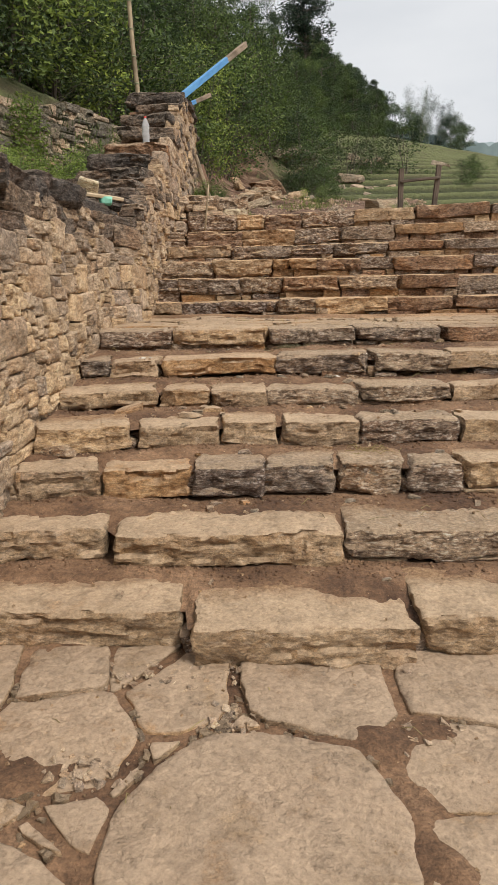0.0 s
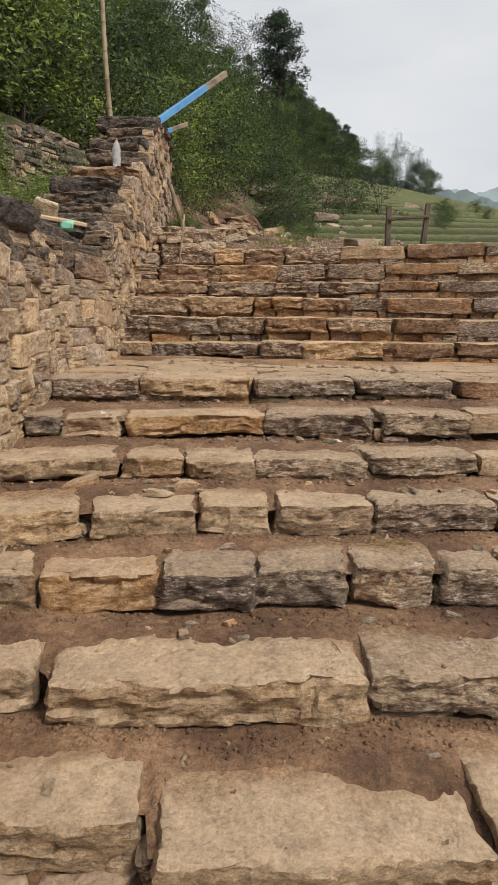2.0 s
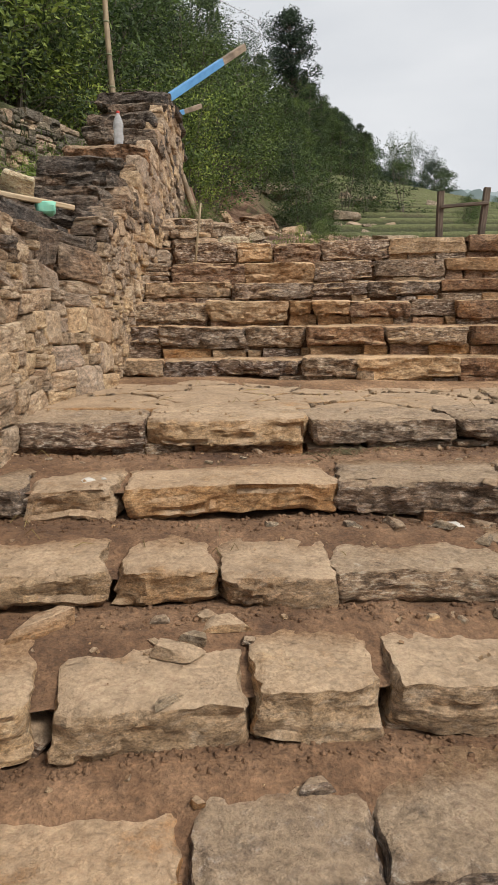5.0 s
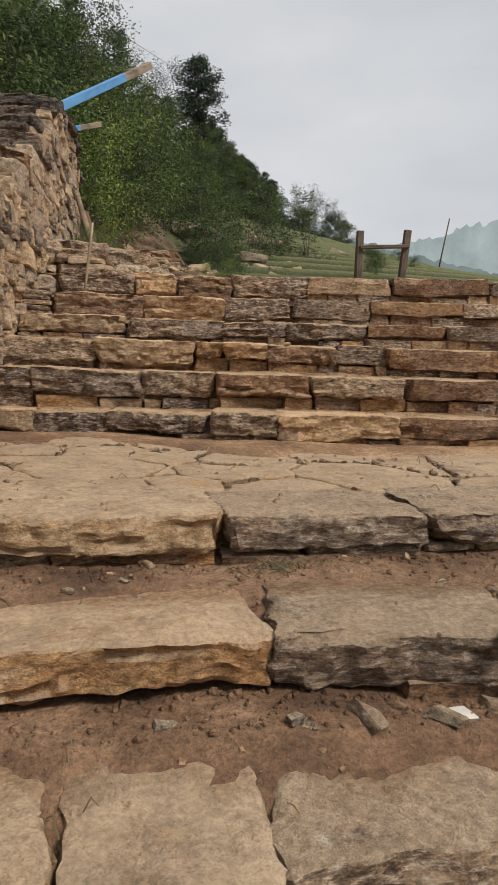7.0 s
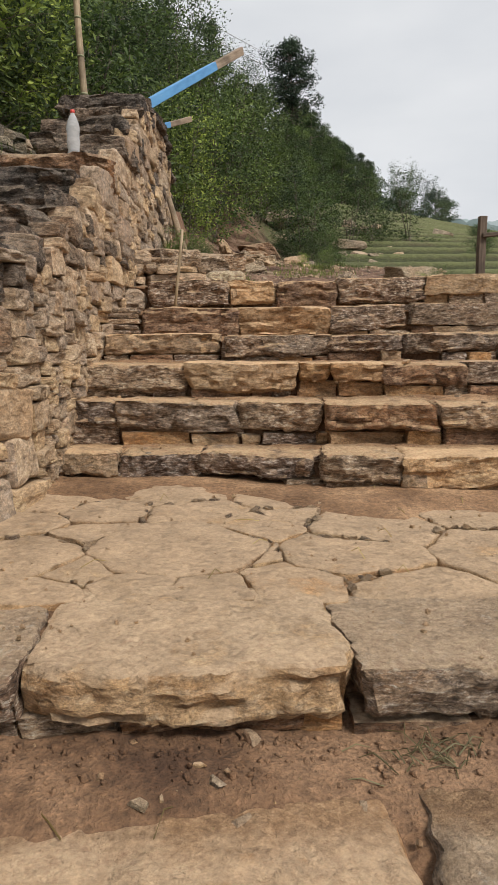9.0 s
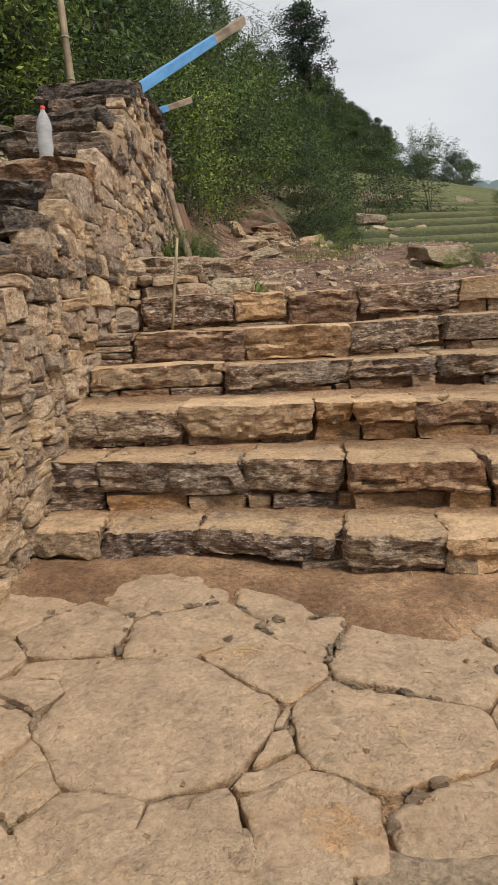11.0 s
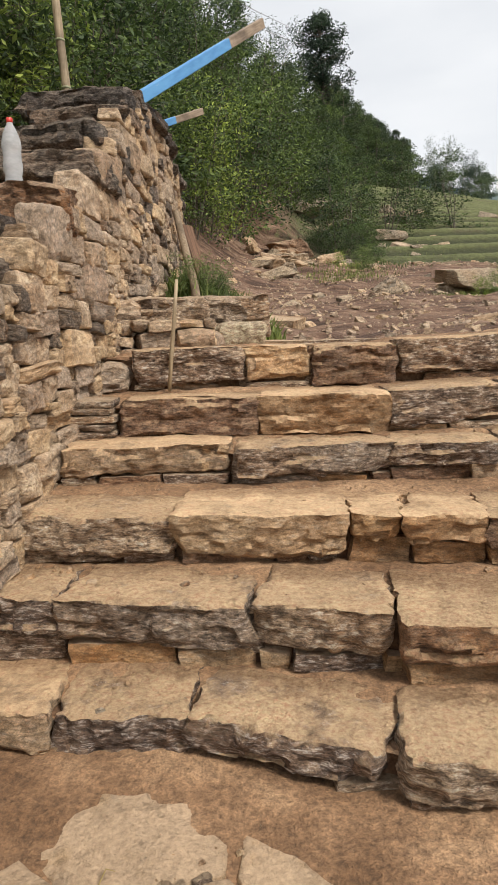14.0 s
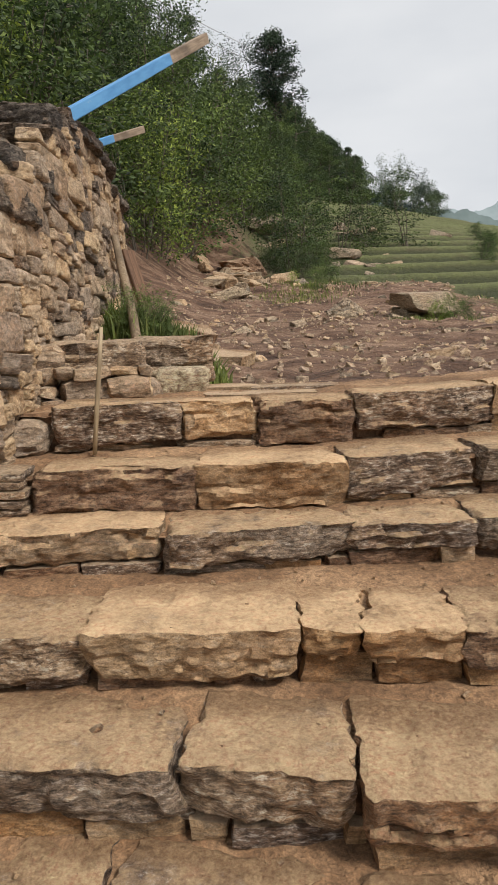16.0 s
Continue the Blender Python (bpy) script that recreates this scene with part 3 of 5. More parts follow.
for i in range(gz.shape[0]):
    if -6 < ys[i] < 90:
        for j in range(gz.shape[1]):
            if -12 < xs[j] < 30:
                v = Vector((xs[j], ys[i], 0))
                bumps[i, j] = 0.10 * noise.noise(v * 0.9) + 0.05 * noise.noise(v * 3.1) + (0.05 * noise.noise(Vector((xs[j] * 1.6, ys[i] * 3.2, 3))) + 0.035 * noise.noise(v * 8) if ys[i] < 24 else 0)
gz = gz + bumps * np.where(gy < 10.3, 0.15, 1) * (1 - 0.85 * terraced) * np.clip((gy - 10.0) / 0.9, 0.15, 1) + 0.03 * lip
ground_me = mesh_of("ground", np.stack([gx, gy, gz], -1).reshape(-1, 3), [(i * len(xs) + j, i * len(xs) + j + 1, (i + 1) * len(xs) + j + 1, (i + 1) * len(xs) + j) for i in range(len(ys) - 1) for j in range(len(xs) - 1)], ground_mat, True)
grass_layer = np.clip(np.maximum(terraced, smooth(21, 25, gy) * smooth(-4, 6, gx)) + smooth(8, 5, np.abs(gx - 2)) * 0 + smooth(60, 90, gy) + smooth(-2.2, -3.0, gx) * smooth(24, 12, gy), 0, 1)
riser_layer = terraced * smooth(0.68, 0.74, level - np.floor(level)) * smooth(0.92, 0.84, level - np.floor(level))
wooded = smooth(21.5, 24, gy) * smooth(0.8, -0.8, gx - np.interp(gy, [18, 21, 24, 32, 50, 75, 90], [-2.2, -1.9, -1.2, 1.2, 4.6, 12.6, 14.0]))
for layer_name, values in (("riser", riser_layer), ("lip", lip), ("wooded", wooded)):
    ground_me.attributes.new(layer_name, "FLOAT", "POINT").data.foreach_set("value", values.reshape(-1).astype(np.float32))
attr = ground_me.attributes.new("grassy", "FLOAT", "POINT")
attr.data.foreach_set("value", grass_layer.reshape(-1).astype(np.float32))
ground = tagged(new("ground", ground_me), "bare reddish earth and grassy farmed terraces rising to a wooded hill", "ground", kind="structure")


def on_ground(x, y):
    j = int(np.clip(np.searchsorted(xs, x) - 1, 0, len(xs) - 2))
    i = int(np.clip(np.searchsorted(ys, y) - 1, 0, len(ys) - 2))
    u, v = (x - xs[j]) / (xs[j + 1] - xs[j]), (y - ys[i]) / (ys[i + 1] - ys[i])
    return float((gz[i, j] * (1 - u) + gz[i, j + 1] * u) * (1 - v) + (gz[i + 1, j] * (1 - u) + gz[i + 1, j + 1] * u) * v)


# ---- steps ----
rng = random.Random(4)
STEP_WORDS = {"s": "broad step of dusty rough-hewn tan and grey stone blocks", "u": "narrow step of layered brown and grey schist over filler stones"}
for k, (kind, front, top, joints, kinds) in enumerate(STEPS):
    below = STEPS[k - 1][2] if k else 0.0
    back = STEPS[k + 1][1] if k + 1 < len(STEPS) else front + 0.75
    step = tagged(new("stone_step"), STEP_WORDS[kind], "step", "steps of the staircase")
    step.location = (0, front, below)
    riser = top - below
    hv, hf_ = box_grid(24, 2, 2)
    reach = back - front + 0.1
    inner = 0.15 if kind == "s" else 0.09
    packed = [Vector((p[0] * 2.95 + 1.62, inner + (p[1] + 1) / 2 * (reach - inner), -0.05 + (p[2] + 1) / 2 * riser * (0.90 if kind == "s" else 1.0))) for p in hv]
    packed = [v + Vector((0, edge(k, v.x) - front, fan(k, v.x))) for v in packed]
    packed = [v + noise.noise_vector(v * 4 + Vector((k, 0, 0))) * 0.03 for v in packed]
    part("earth_packing", mesh_of("earth_packing", packed, hf_, soil_dark, True), step, "packed brown earth")
    for i, (xa, xb) in enumerate(zip(joints, joints[1:])):
        h = riser * (rng.uniform(0.60, 0.74) if k == 6 else rng.uniform(0.74, 0.95) if kind == "s" else rng.uniform(0.54, 0.74))
        if k in FACES and i < len(FACES[k]):
            h = riser * (int(FACES[k][i]) / 10 * (0.94 if kind == "u" and k < 11 else 1.0) + rng.uniform(-0.03, 0.03)) + 0.01
        mid_x = (xa + xb) / 2
        ends = min(0.06, (xb - xa) / 4)
        set_back = edge(k, mid_x) - front
        yaw = math.degrees(math.atan2(edge(k, xb - ends) - edge(k, xa + ends), xb - xa - 2 * ends))
        d = min(back - front + 0.05, rng.uniform(0.36, 0.46)) if k != 6 else rng.uniform(0.42, 0.55)
        gap = 0.040 if k == 6 else 0.055 if k < 2 else rng.uniform(0.022, 0.042) if kind == "s" else rng.uniform(0.010, 0.024)
        w = xb - xa - gap
        me = stone_mesh("stone", w, d, h, (EDGE_TONES if k == 6 else UPPER_TONES if k > 6 else TONES)[kinds[i]], 0.019 if xa < 1.3 else 0.05, 0.030 if kind == "s" else 0.034, 0.016, rng.uniform(0, 50))
        part("stone", me, step, m=pose((xa + xb) / 2, set_back + d / 2 + rng.uniform(-0.02, 0.015), riser - h / 2 + fan(k, (xa + xb) / 2) + rng.uniform(-0.008, 0.006), rng.uniform(-1, 1), rng.uniform(-0.8, 0.8) - (math.degrees(FAN.get(k, 0)) if xa > 0.3 else 0), yaw + rng.uniform(-1.5, 1.5)))
        room = riser - h + fan(k, (xa + xb) / 2) - fan(k - 1, (xa + xb) / 2)
        x = xa + 0.005
        while x < xb - 0.05 and room > 0.018:
            wf = min(rng.uniform(0.12, 0.46), xb - x) if (k, i) not in ((9, 2), (9, 3)) else xb - x
            hf = room * rng.uniform(0.85, 1.08)
            if rng.random() < (0.97 if kind == "u" or k == 6 else 0.75):
                me = stone_mesh("filler_stone", wf - 0.006, 0.22, hf, TONES[rng.choice("dgrrtgy") if (k, i) not in ((9, 2), (9, 3)) else "y"], 0.03, 0.011, 0.008, rng.uniform(0, 50))
                part("filler_stone", me, step, m=pose(x + wf / 2, edge(k, x + wf / 2) - front + 0.135 + rng.uniform(-0.012, 0.02), hf / 2 - 0.004 + fan(k - 1, x), 0, rng.uniform(-1.5, 1.5), rng.uniform(-3, 3)))
            x += wf
        if rng.random() < (0.45 if kind == "s" else 0.2) and xb < 3:
            hs = riser * rng.uniform(0.35, 0.7)
            me = stone_mesh("wedge_stone", rng.uniform(0.05, 0.09), 0.12, hs, TONES[rng.choice("dgt")], 0.024, 0.012, 0.012, rng.uniform(0, 50))
            part("wedge_stone", me, step, m=pose(xb, edge(k, xb) - front + 0.11, hs / 2, 0, rng.uniform(-22, 22), rng.uniform(-10, 10)))


def soil_lift(k, x, y):
    """How far the soil on step k stands over its stones."""
    kind, front = STEPS[k][0], edge(k, x)
    back = edge(k + 1, x) + 0.10 if k + 1 < len(STEPS) else front + 0.9
    f = (y - front - 0.06) / (back - front - 0.06)
    v = Vector((x * 1.6, y * 1.6, k * 3.0))
    heap = -0.046 + 0.064 * smooth(0.0, 0.60, f) - 0.018 * smooth(0.6, 0.95, f) if kind == "s" else -0.055 + 0.055 * smooth(0.05, 0.8, f)
    return float(heap) + (0.024 if kind == "s" else 0.016) * noise.noise(v) + 0.011 * noise.noise(v * 5) + 0.007 * noise.noise(v * 17) + 0.003 * noise.noise(v * 48)


def tread_top(x, y):
    """The height of what lies uppermost on the stairs: stone or soil."""
    at = [k for k in range(len(STEPS)) if edge(k, x) <= y]
    if not at:
        return 0.012
    return STEPS[at[-1]][2] + (0.002 if at[-1] == 6 else max(0.0, soil_lift(at[-1], x, y))) + fan(at[-1], x)


# soil lying on the treads, deeper towards the next riser
for k, (kind, front, top, joints, kinds) in enumerate(STEPS):
    if k == 6:
        continue
    nx, ny = 240, 24
    verts = []
    for j in range(ny + 1):
        for i in range(nx + 1):
            x, f = -1.42 + 6.0 * i / nx, j / ny
            back = edge(k + 1, x) + 0.14 if k + 1 < len(STEPS) else front + 0.9
            y = edge(k, x) + 0.06 + (back - edge(k, x) - 0.06) * f
            verts.append((x, y, top + fan(k, x) + soil_lift(k, x, y)))
    faces = [(j * (nx + 1) + i, j * (nx + 1) + i + 1, (j + 1) * (nx + 1) + i + 1, (j + 1) * (nx + 1) + i) for j in range(ny) for i in range(nx)]
    soil = new("tread_soil", mesh_of("tread_soil", verts, faces, soil_dark if kind == "s" else soil_sand, True))
    tagged(soil, "damp brown soil lying on the step" if kind == "s" else "sandy orange-brown soil lying on the step", "soil", kind="stuff")


# ---- paving ----
def clip_cell(poly, a, b, gap):
    """Keeps the part of poly nearer to a than to b, each weighed by its reach."""
    dx, dy = b[0] - a[0], b[1] - a[1]
    ln = math.hypot(dx, dy)
    far = (ln * ln + a[2] ** 2 - b[2] ** 2) / (2 * ln) - gap
    mx, my = a[0] + dx / ln * far, a[1] + dy / ln * far
    out = []
    for p, q in zip(poly, poly[1:] + poly[:1]):
        sp, sq = (p[0] - mx) * dx + (p[1] - my) * dy, (q[0] - mx) * dx + (q[1] - my) * dy
        if sp <= 0:
            out.append(p)
        if sp * sq < 0:
            t = sp / (sp - sq)
            out.append((p[0] + (q[0] - p[0]) * t, p[1] + (q[1] - p[1]) * t))
    return out


def flag_mesh(poly, thick, seed, mat, crisp=0.9):
    """A slab with an uneven outline and rounded, worn rim, about its middle."""
    cx, cy = sum(p[0] for p in poly) / len(poly), sum(p[1] for p in poly) / len(poly)
    line = []
    for p, q in zip(poly, poly[1:] + poly[:1]):
        steps = max(1, int(math.hypot(q[0] - p[0], q[1] - p[1]) / 0.03))
        line += [Vector((p[0] + (q[0] - p[0]) * s / steps - cx, p[1] + (q[1] - p[1]) * s / steps - cy, 0)) for s in range(steps)]
    m = len(line)
    for _ in range(3):
        line = [line[i] * crisp + (line[i - 1] + line[(i + 1) % m]) * ((1 - crisp) / 2) for i in range(m)]
    line = [p + noise.noise_vector(p * 5 + Vector((seed, seed, 0))) * 0.020 + noise.noise_vector(p * 19 + Vector((seed, 0, seed))) * 0.012 for p in line]
    rings = [(1.0, -thick), (1.0, -0.012), (0.99, -0.004), (0.975, 0.0), (0.9, 0.002), (0.75, 0.003), (0.55, 0.004), (0.35, 0.004), (0.15, 0.004)]
    verts, faces = [], []
    for s, z in rings:
        for p in line:
            q = Vector((p.x * s, p.y * s, z))
            if z > -0.03:
                q.z += 0.010 * noise.noise(q * 3 + Vector((seed, 1, 2))) + 0.004 * noise.noise(q * 14 + Vector((seed, 5, 2)))
            verts.append(q)
    for r in range(len(rings) - 1):
        for i in range(m):
            faces.append((r * m + i, r * m + (i + 1) % m, (r + 1) * m + (i + 1) % m, (r + 1) * m + i))
    faces.append(tuple((len(rings) - 1) * m + i for i in range(m)))
    return mesh_of("flagstone", verts, faces, mat, True), cx, cy


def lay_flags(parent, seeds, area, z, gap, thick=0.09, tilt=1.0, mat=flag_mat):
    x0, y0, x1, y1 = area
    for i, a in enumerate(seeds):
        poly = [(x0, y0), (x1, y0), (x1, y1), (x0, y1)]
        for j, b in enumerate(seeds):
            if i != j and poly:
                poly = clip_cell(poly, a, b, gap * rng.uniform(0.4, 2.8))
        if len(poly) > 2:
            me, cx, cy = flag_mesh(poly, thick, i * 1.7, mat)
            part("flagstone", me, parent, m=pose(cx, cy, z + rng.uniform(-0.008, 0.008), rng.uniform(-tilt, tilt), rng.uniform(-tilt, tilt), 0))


def soil_sheet(name, area, z, cell, amp, mat, label, heap=lambda x, y: 0.0):
    x0, y0, x1, y1 = area
    nx, ny = int((x1 - x0) / cell), int((y1 - y0) / cell)
    verts = []
    for j in range(ny + 1):
        for i in range(nx + 1):
            p = Vector((x0 + (x1 - x0) * i / nx, y0 + (y1 - y0) * j / ny, z))
            verts.append((p.x, p.y, z + heap(p.x, p.y) + amp * noise.noise(p * 1.7) + amp * 0.4 * noise.noise(p * 7) + amp * 0.25 * noise.noise(p * 21)))
    faces = [(j * (nx + 1) + i, j * (nx + 1) + i + 1, (j + 1) * (nx + 1) + i + 1, (j + 1) * (nx + 1) + i) for j in range(ny) for i in range(nx)]
    return tagged(new(name, mesh_of(name, verts, faces, mat, True)), label, "soil", kind="stuff")


lower = tagged(new("pavement_lower"), "irregular dusty tan flagstones with wide earth joints", "pavement", kind="structure")
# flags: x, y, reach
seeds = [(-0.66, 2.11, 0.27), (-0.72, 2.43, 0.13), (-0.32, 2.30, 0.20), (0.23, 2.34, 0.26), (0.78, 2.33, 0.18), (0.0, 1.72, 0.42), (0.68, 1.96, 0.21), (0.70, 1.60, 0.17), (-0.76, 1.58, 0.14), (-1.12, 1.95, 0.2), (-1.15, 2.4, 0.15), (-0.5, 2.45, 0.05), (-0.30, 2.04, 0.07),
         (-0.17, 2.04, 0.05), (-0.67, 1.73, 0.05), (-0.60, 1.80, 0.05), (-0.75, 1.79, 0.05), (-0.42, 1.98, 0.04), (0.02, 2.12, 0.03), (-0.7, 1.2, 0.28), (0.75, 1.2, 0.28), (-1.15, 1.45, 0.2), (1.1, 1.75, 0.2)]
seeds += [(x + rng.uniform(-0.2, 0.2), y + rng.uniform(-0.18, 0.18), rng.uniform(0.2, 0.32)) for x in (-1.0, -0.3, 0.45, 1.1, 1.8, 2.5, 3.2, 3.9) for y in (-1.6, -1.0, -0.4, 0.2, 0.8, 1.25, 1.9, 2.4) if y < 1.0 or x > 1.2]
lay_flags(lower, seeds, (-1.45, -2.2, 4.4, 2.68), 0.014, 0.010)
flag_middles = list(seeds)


def earth_heap(x, y):
    """Earth heaped over the paving here and there, and against the first step."""
    spots = ((0.38, 2.07, 0.13), (0.46, 1.78, 0.10), (0.52, 1.58, 0.09), (-0.47, 1.68, 0.09), (0.62, 2.12, 0.10))
    return sum(0.021 * math.exp(-((x - a) ** 2 + (y - b) ** 2) / (r * r)) for a, b, r in spots) + 0.012 * float(smooth(2.45, 2.62, y))


def sand_heap(x, y):
    """Sand banked against the upper steps, reaching further out beside their middle."""
    shore = 7.20 - 0.42 * float(smooth(-0.1, 0.35, x)) + 0.16 * noise.noise(Vector((x * 2.2, y * 1.5, 3)))
    return -0.022 + 0.040 * float(smooth(0.0, 0.45, y - shore))


soil_sheet("joint_soil", (-1.5, -2.3, 4.5, 2.75), -0.002, 0.035, 0.026, soil_dark, "brown earth filling the joints of the paving", earth_heap)

upper = tagged(new("pavement_landing"), "cracked dusty tan flagstones of the landing", "pavement", kind="structure")
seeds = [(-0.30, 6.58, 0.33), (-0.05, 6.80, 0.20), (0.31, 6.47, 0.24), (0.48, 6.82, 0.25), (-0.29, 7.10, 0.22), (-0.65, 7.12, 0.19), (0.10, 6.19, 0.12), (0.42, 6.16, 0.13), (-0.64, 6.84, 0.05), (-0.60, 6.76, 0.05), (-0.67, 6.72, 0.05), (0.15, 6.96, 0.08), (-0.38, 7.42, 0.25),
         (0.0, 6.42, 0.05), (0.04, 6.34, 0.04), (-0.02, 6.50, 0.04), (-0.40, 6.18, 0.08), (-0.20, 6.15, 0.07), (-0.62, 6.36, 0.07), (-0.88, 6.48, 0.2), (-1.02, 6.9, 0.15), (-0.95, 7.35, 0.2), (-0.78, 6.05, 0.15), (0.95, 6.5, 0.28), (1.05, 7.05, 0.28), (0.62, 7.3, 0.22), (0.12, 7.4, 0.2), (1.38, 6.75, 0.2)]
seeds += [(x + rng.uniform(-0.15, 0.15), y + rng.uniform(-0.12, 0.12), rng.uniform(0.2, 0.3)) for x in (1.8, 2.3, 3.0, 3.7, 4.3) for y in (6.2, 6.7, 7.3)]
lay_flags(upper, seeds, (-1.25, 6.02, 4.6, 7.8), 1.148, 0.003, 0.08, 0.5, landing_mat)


def joint_rubble(parent, seeds, area, z, count, low, high):
    """Small broken stones lodged in the joints between the flags."""
    x0, y0, x1, y1 = area
    chips = [stone_mesh("joint_stone", 1.0, 0.62, 0.45, EDGE_TONES[c], 0.34, 0.12, 0.12, 70 + i) for i, c in enumerate("ttgytg")]
    laid = 0
    for _ in range(6000):
        p = (rng.uniform(x0, x1), rng.uniform(y0, y1))
        near = sorted(((p[0] - q[0]) ** 2 + (p[1] - q[1]) ** 2 - q[2] ** 2, q) for q in seeds)[:2]
        if near[1][0] - near[0][0] > 0.04 * math.dist(near[0][1][:2], near[1][1][:2]) or noise.noise(Vector((p[0] * 2.6, p[1] * 2.6, 5))) < -0.05:
            continue
        a, b = near[0][1], near[1][1]
        size = rng.uniform(low, high)
        along = math.degrees(math.atan2(b[1] - a[1], b[0] - a[0])) + 90 + rng.uniform(-35, 35)
        part("joint_stone", rng.choice(chips), parent, m=pose(p[0], p[1], z + rng.uniform(-0.3, 0.1) * size, rng.uniform(-25, 25), rng.uniform(-25, 25), along) @ Matrix.Scale(size, 4))
        laid += 1
        if laid >= count:
            break


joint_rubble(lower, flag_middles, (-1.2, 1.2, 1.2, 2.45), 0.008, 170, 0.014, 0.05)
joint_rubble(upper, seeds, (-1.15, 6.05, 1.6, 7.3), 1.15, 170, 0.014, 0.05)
soil_sheet("landing_soil", (-1.3, 5.80, 4.6, 7.75), 1.128, 0.04, 0.022, soil_sand, "sandy soil in the cracks of the landing")


soil_sheet("sand_drift", (-1.2, 6.55, 4.5, 7.95), 1.150, 0.022, 0.014, soil_sand, "sandy soil drifted against the foot of the upper steps", sand_heap)


# ---- masonry wall beside the steps ----
PROTO = {}
for tone, mat in (("t", wall_tan), ("g", wall_grey), ("d", wall_dark)):
    PROTO[tone] = [stone_mesh("wall_stone", 0.24, 0.16, 0.13, mat, 0.017, 0.013, 0.014, 60 + 3 * i, 1.15) for i in range(16)]


def pack(u0, u1, base, crest, rnd, big=1.0):
    """Rubble walling: stones laid one after another into the lowest hollow. Yields u, z, width, height."""
    cell = 0.035
    line = [base(u0 + (i + 0.5) * cell) for i in range(int((u1 - u0) / cell))]
    tops = [crest(u0 + (i + 0.5) * cell) for i in range(len(line))]
    stones = []
    while True:
        room = [(h, i) for i, h in enumerate(line) if h < tops[i] - 0.035]
        if not room or len(stones) > 3000:
            return stones
        low, i = min(room)
        j = i
        limit = int((0.09 + 0.34 * rnd.random() ** 1.5) * big / cell)
        while i > 0 and abs(line[i - 1] - low) < 0.02 and line[i - 1] < tops[i - 1] - 0.035:
            i -= 1
        j = i
        while j + 1 < len(line) and j - i + 1 < limit and abs(line[j + 1] - low) < 0.028:
            j += 1
        w = (j - i + 1) * cell
        h = min((0.055 + 0.15 * rnd.random() ** 1.5) * big, max(0.05, w * 0.72), max(tops[i:j + 1]) - low)
        if max(tops[i:j + 1]) - (low + h) < 0.05:
            h = max(tops[i:j + 1]) - low
        h = max(h, 0.03)
        if w > 0.055:
            stones.append((u0 + (i + j + 1) / 2 * cell, low + h / 2, w, h))
        for m in range(i, j + 1):
            line[m] = low + h


def face_x(y, z):
    lean = -0.11 * max(0, z - 1.1) * (1 - smooth(6.3, 7.3, y))
    return knots(FACE, y) + lean


wr = random.Random(11)
core_v, core_f = [], []
cols = np.arange(-3, 14.51, 0.25)
for y in cols:
    zt, zb = knots(CREST, y) - 0.05, knots(BED, y) - 0.35
    for x, z in ((face_x(y, zb) - 0.06, zb), (face_x(y, zt) - 0.06, zt), (face_x(y, zt) - 0.75, zt), (face_x(y, zb) - 0.75, zb)):
        core_v.append((x, y, z))
for i in range(len(cols) - 1):
    for k in range(4):
        a, b = i * 4 + k, i * 4 + (k + 1) % 4
        core_f.append((a, a + 4, b + 4, b))
core_f += [(0, 1, 2, 3), tuple(len(core_v) - 1 - i for i in range(4))]
wall_left = tagged(new("wall_left", mesh_of("wall_left", core_v, core_f, soil_dark)), "dry-laid rubble stone wall stepping up beside the stairs", "wall", kind="structure")
laid = pack(-1.2, 14.45, lambda y: knots(BED, y) - 0.03, lambda y: knots(CREST, y), wr, 1.22)
near_first = sorted(laid, key=lambda s: abs(s[0] - 7.4))
rest = []
for idx, (y, z, w, h) in enumerate(near_first):
    lowness = (knots(CREST, y) - z) / 1.1
    roll = wr.random()
    if y > 8.8:
        tone = "t" if roll < 0.42 else ("g" if roll < 0.86 else "d")
    else:
        tone = "d" if lowness < 0.2 and roll < 0.45 else ("g" if lowness < 0.45 and roll < 0.6 else ("t" if roll < 0.72 else "g"))
    me = wr.choice(PROTO[tone])
    turn = math.degrees(math.atan2(face_x(y + 0.2, z) - face_x(y - 0.2, z), 0.4))
    m = pose(face_x(y, z) - 0.058 + wr.uniform(-0.024, 0.016), y, z, wr.uniform(-4, 4), wr.uniform(-6, 6), 90 - turn + wr.uniform(-5, 5) + (180 if wr.random() < 0.5 else 0))
    size = Matrix.Diagonal(((w - 0.007) / 0.242, wr.uniform(0.9, 1.15), (h - 0.005) / 0.131, 1))
    if idx < 330:
        part("wall_stone", me, wall_left, m=m @ size)
    else:
        rest.append((tone, me, m @ size))
for tone in "tgd":
    verts, faces = joined([([m @ v.co for v in me.vertices], [tuple(p.vertices) for p in me.polygons]) for t, me, m in rest if t == tone])
    ob = part("wall_stonework", mesh_of("wall_stonework", verts, faces, {"t": wall_tan, "g": wall_grey, "d": wall_dark}[tone], True), wall_left)
    tagged(ob, kind="stuff")

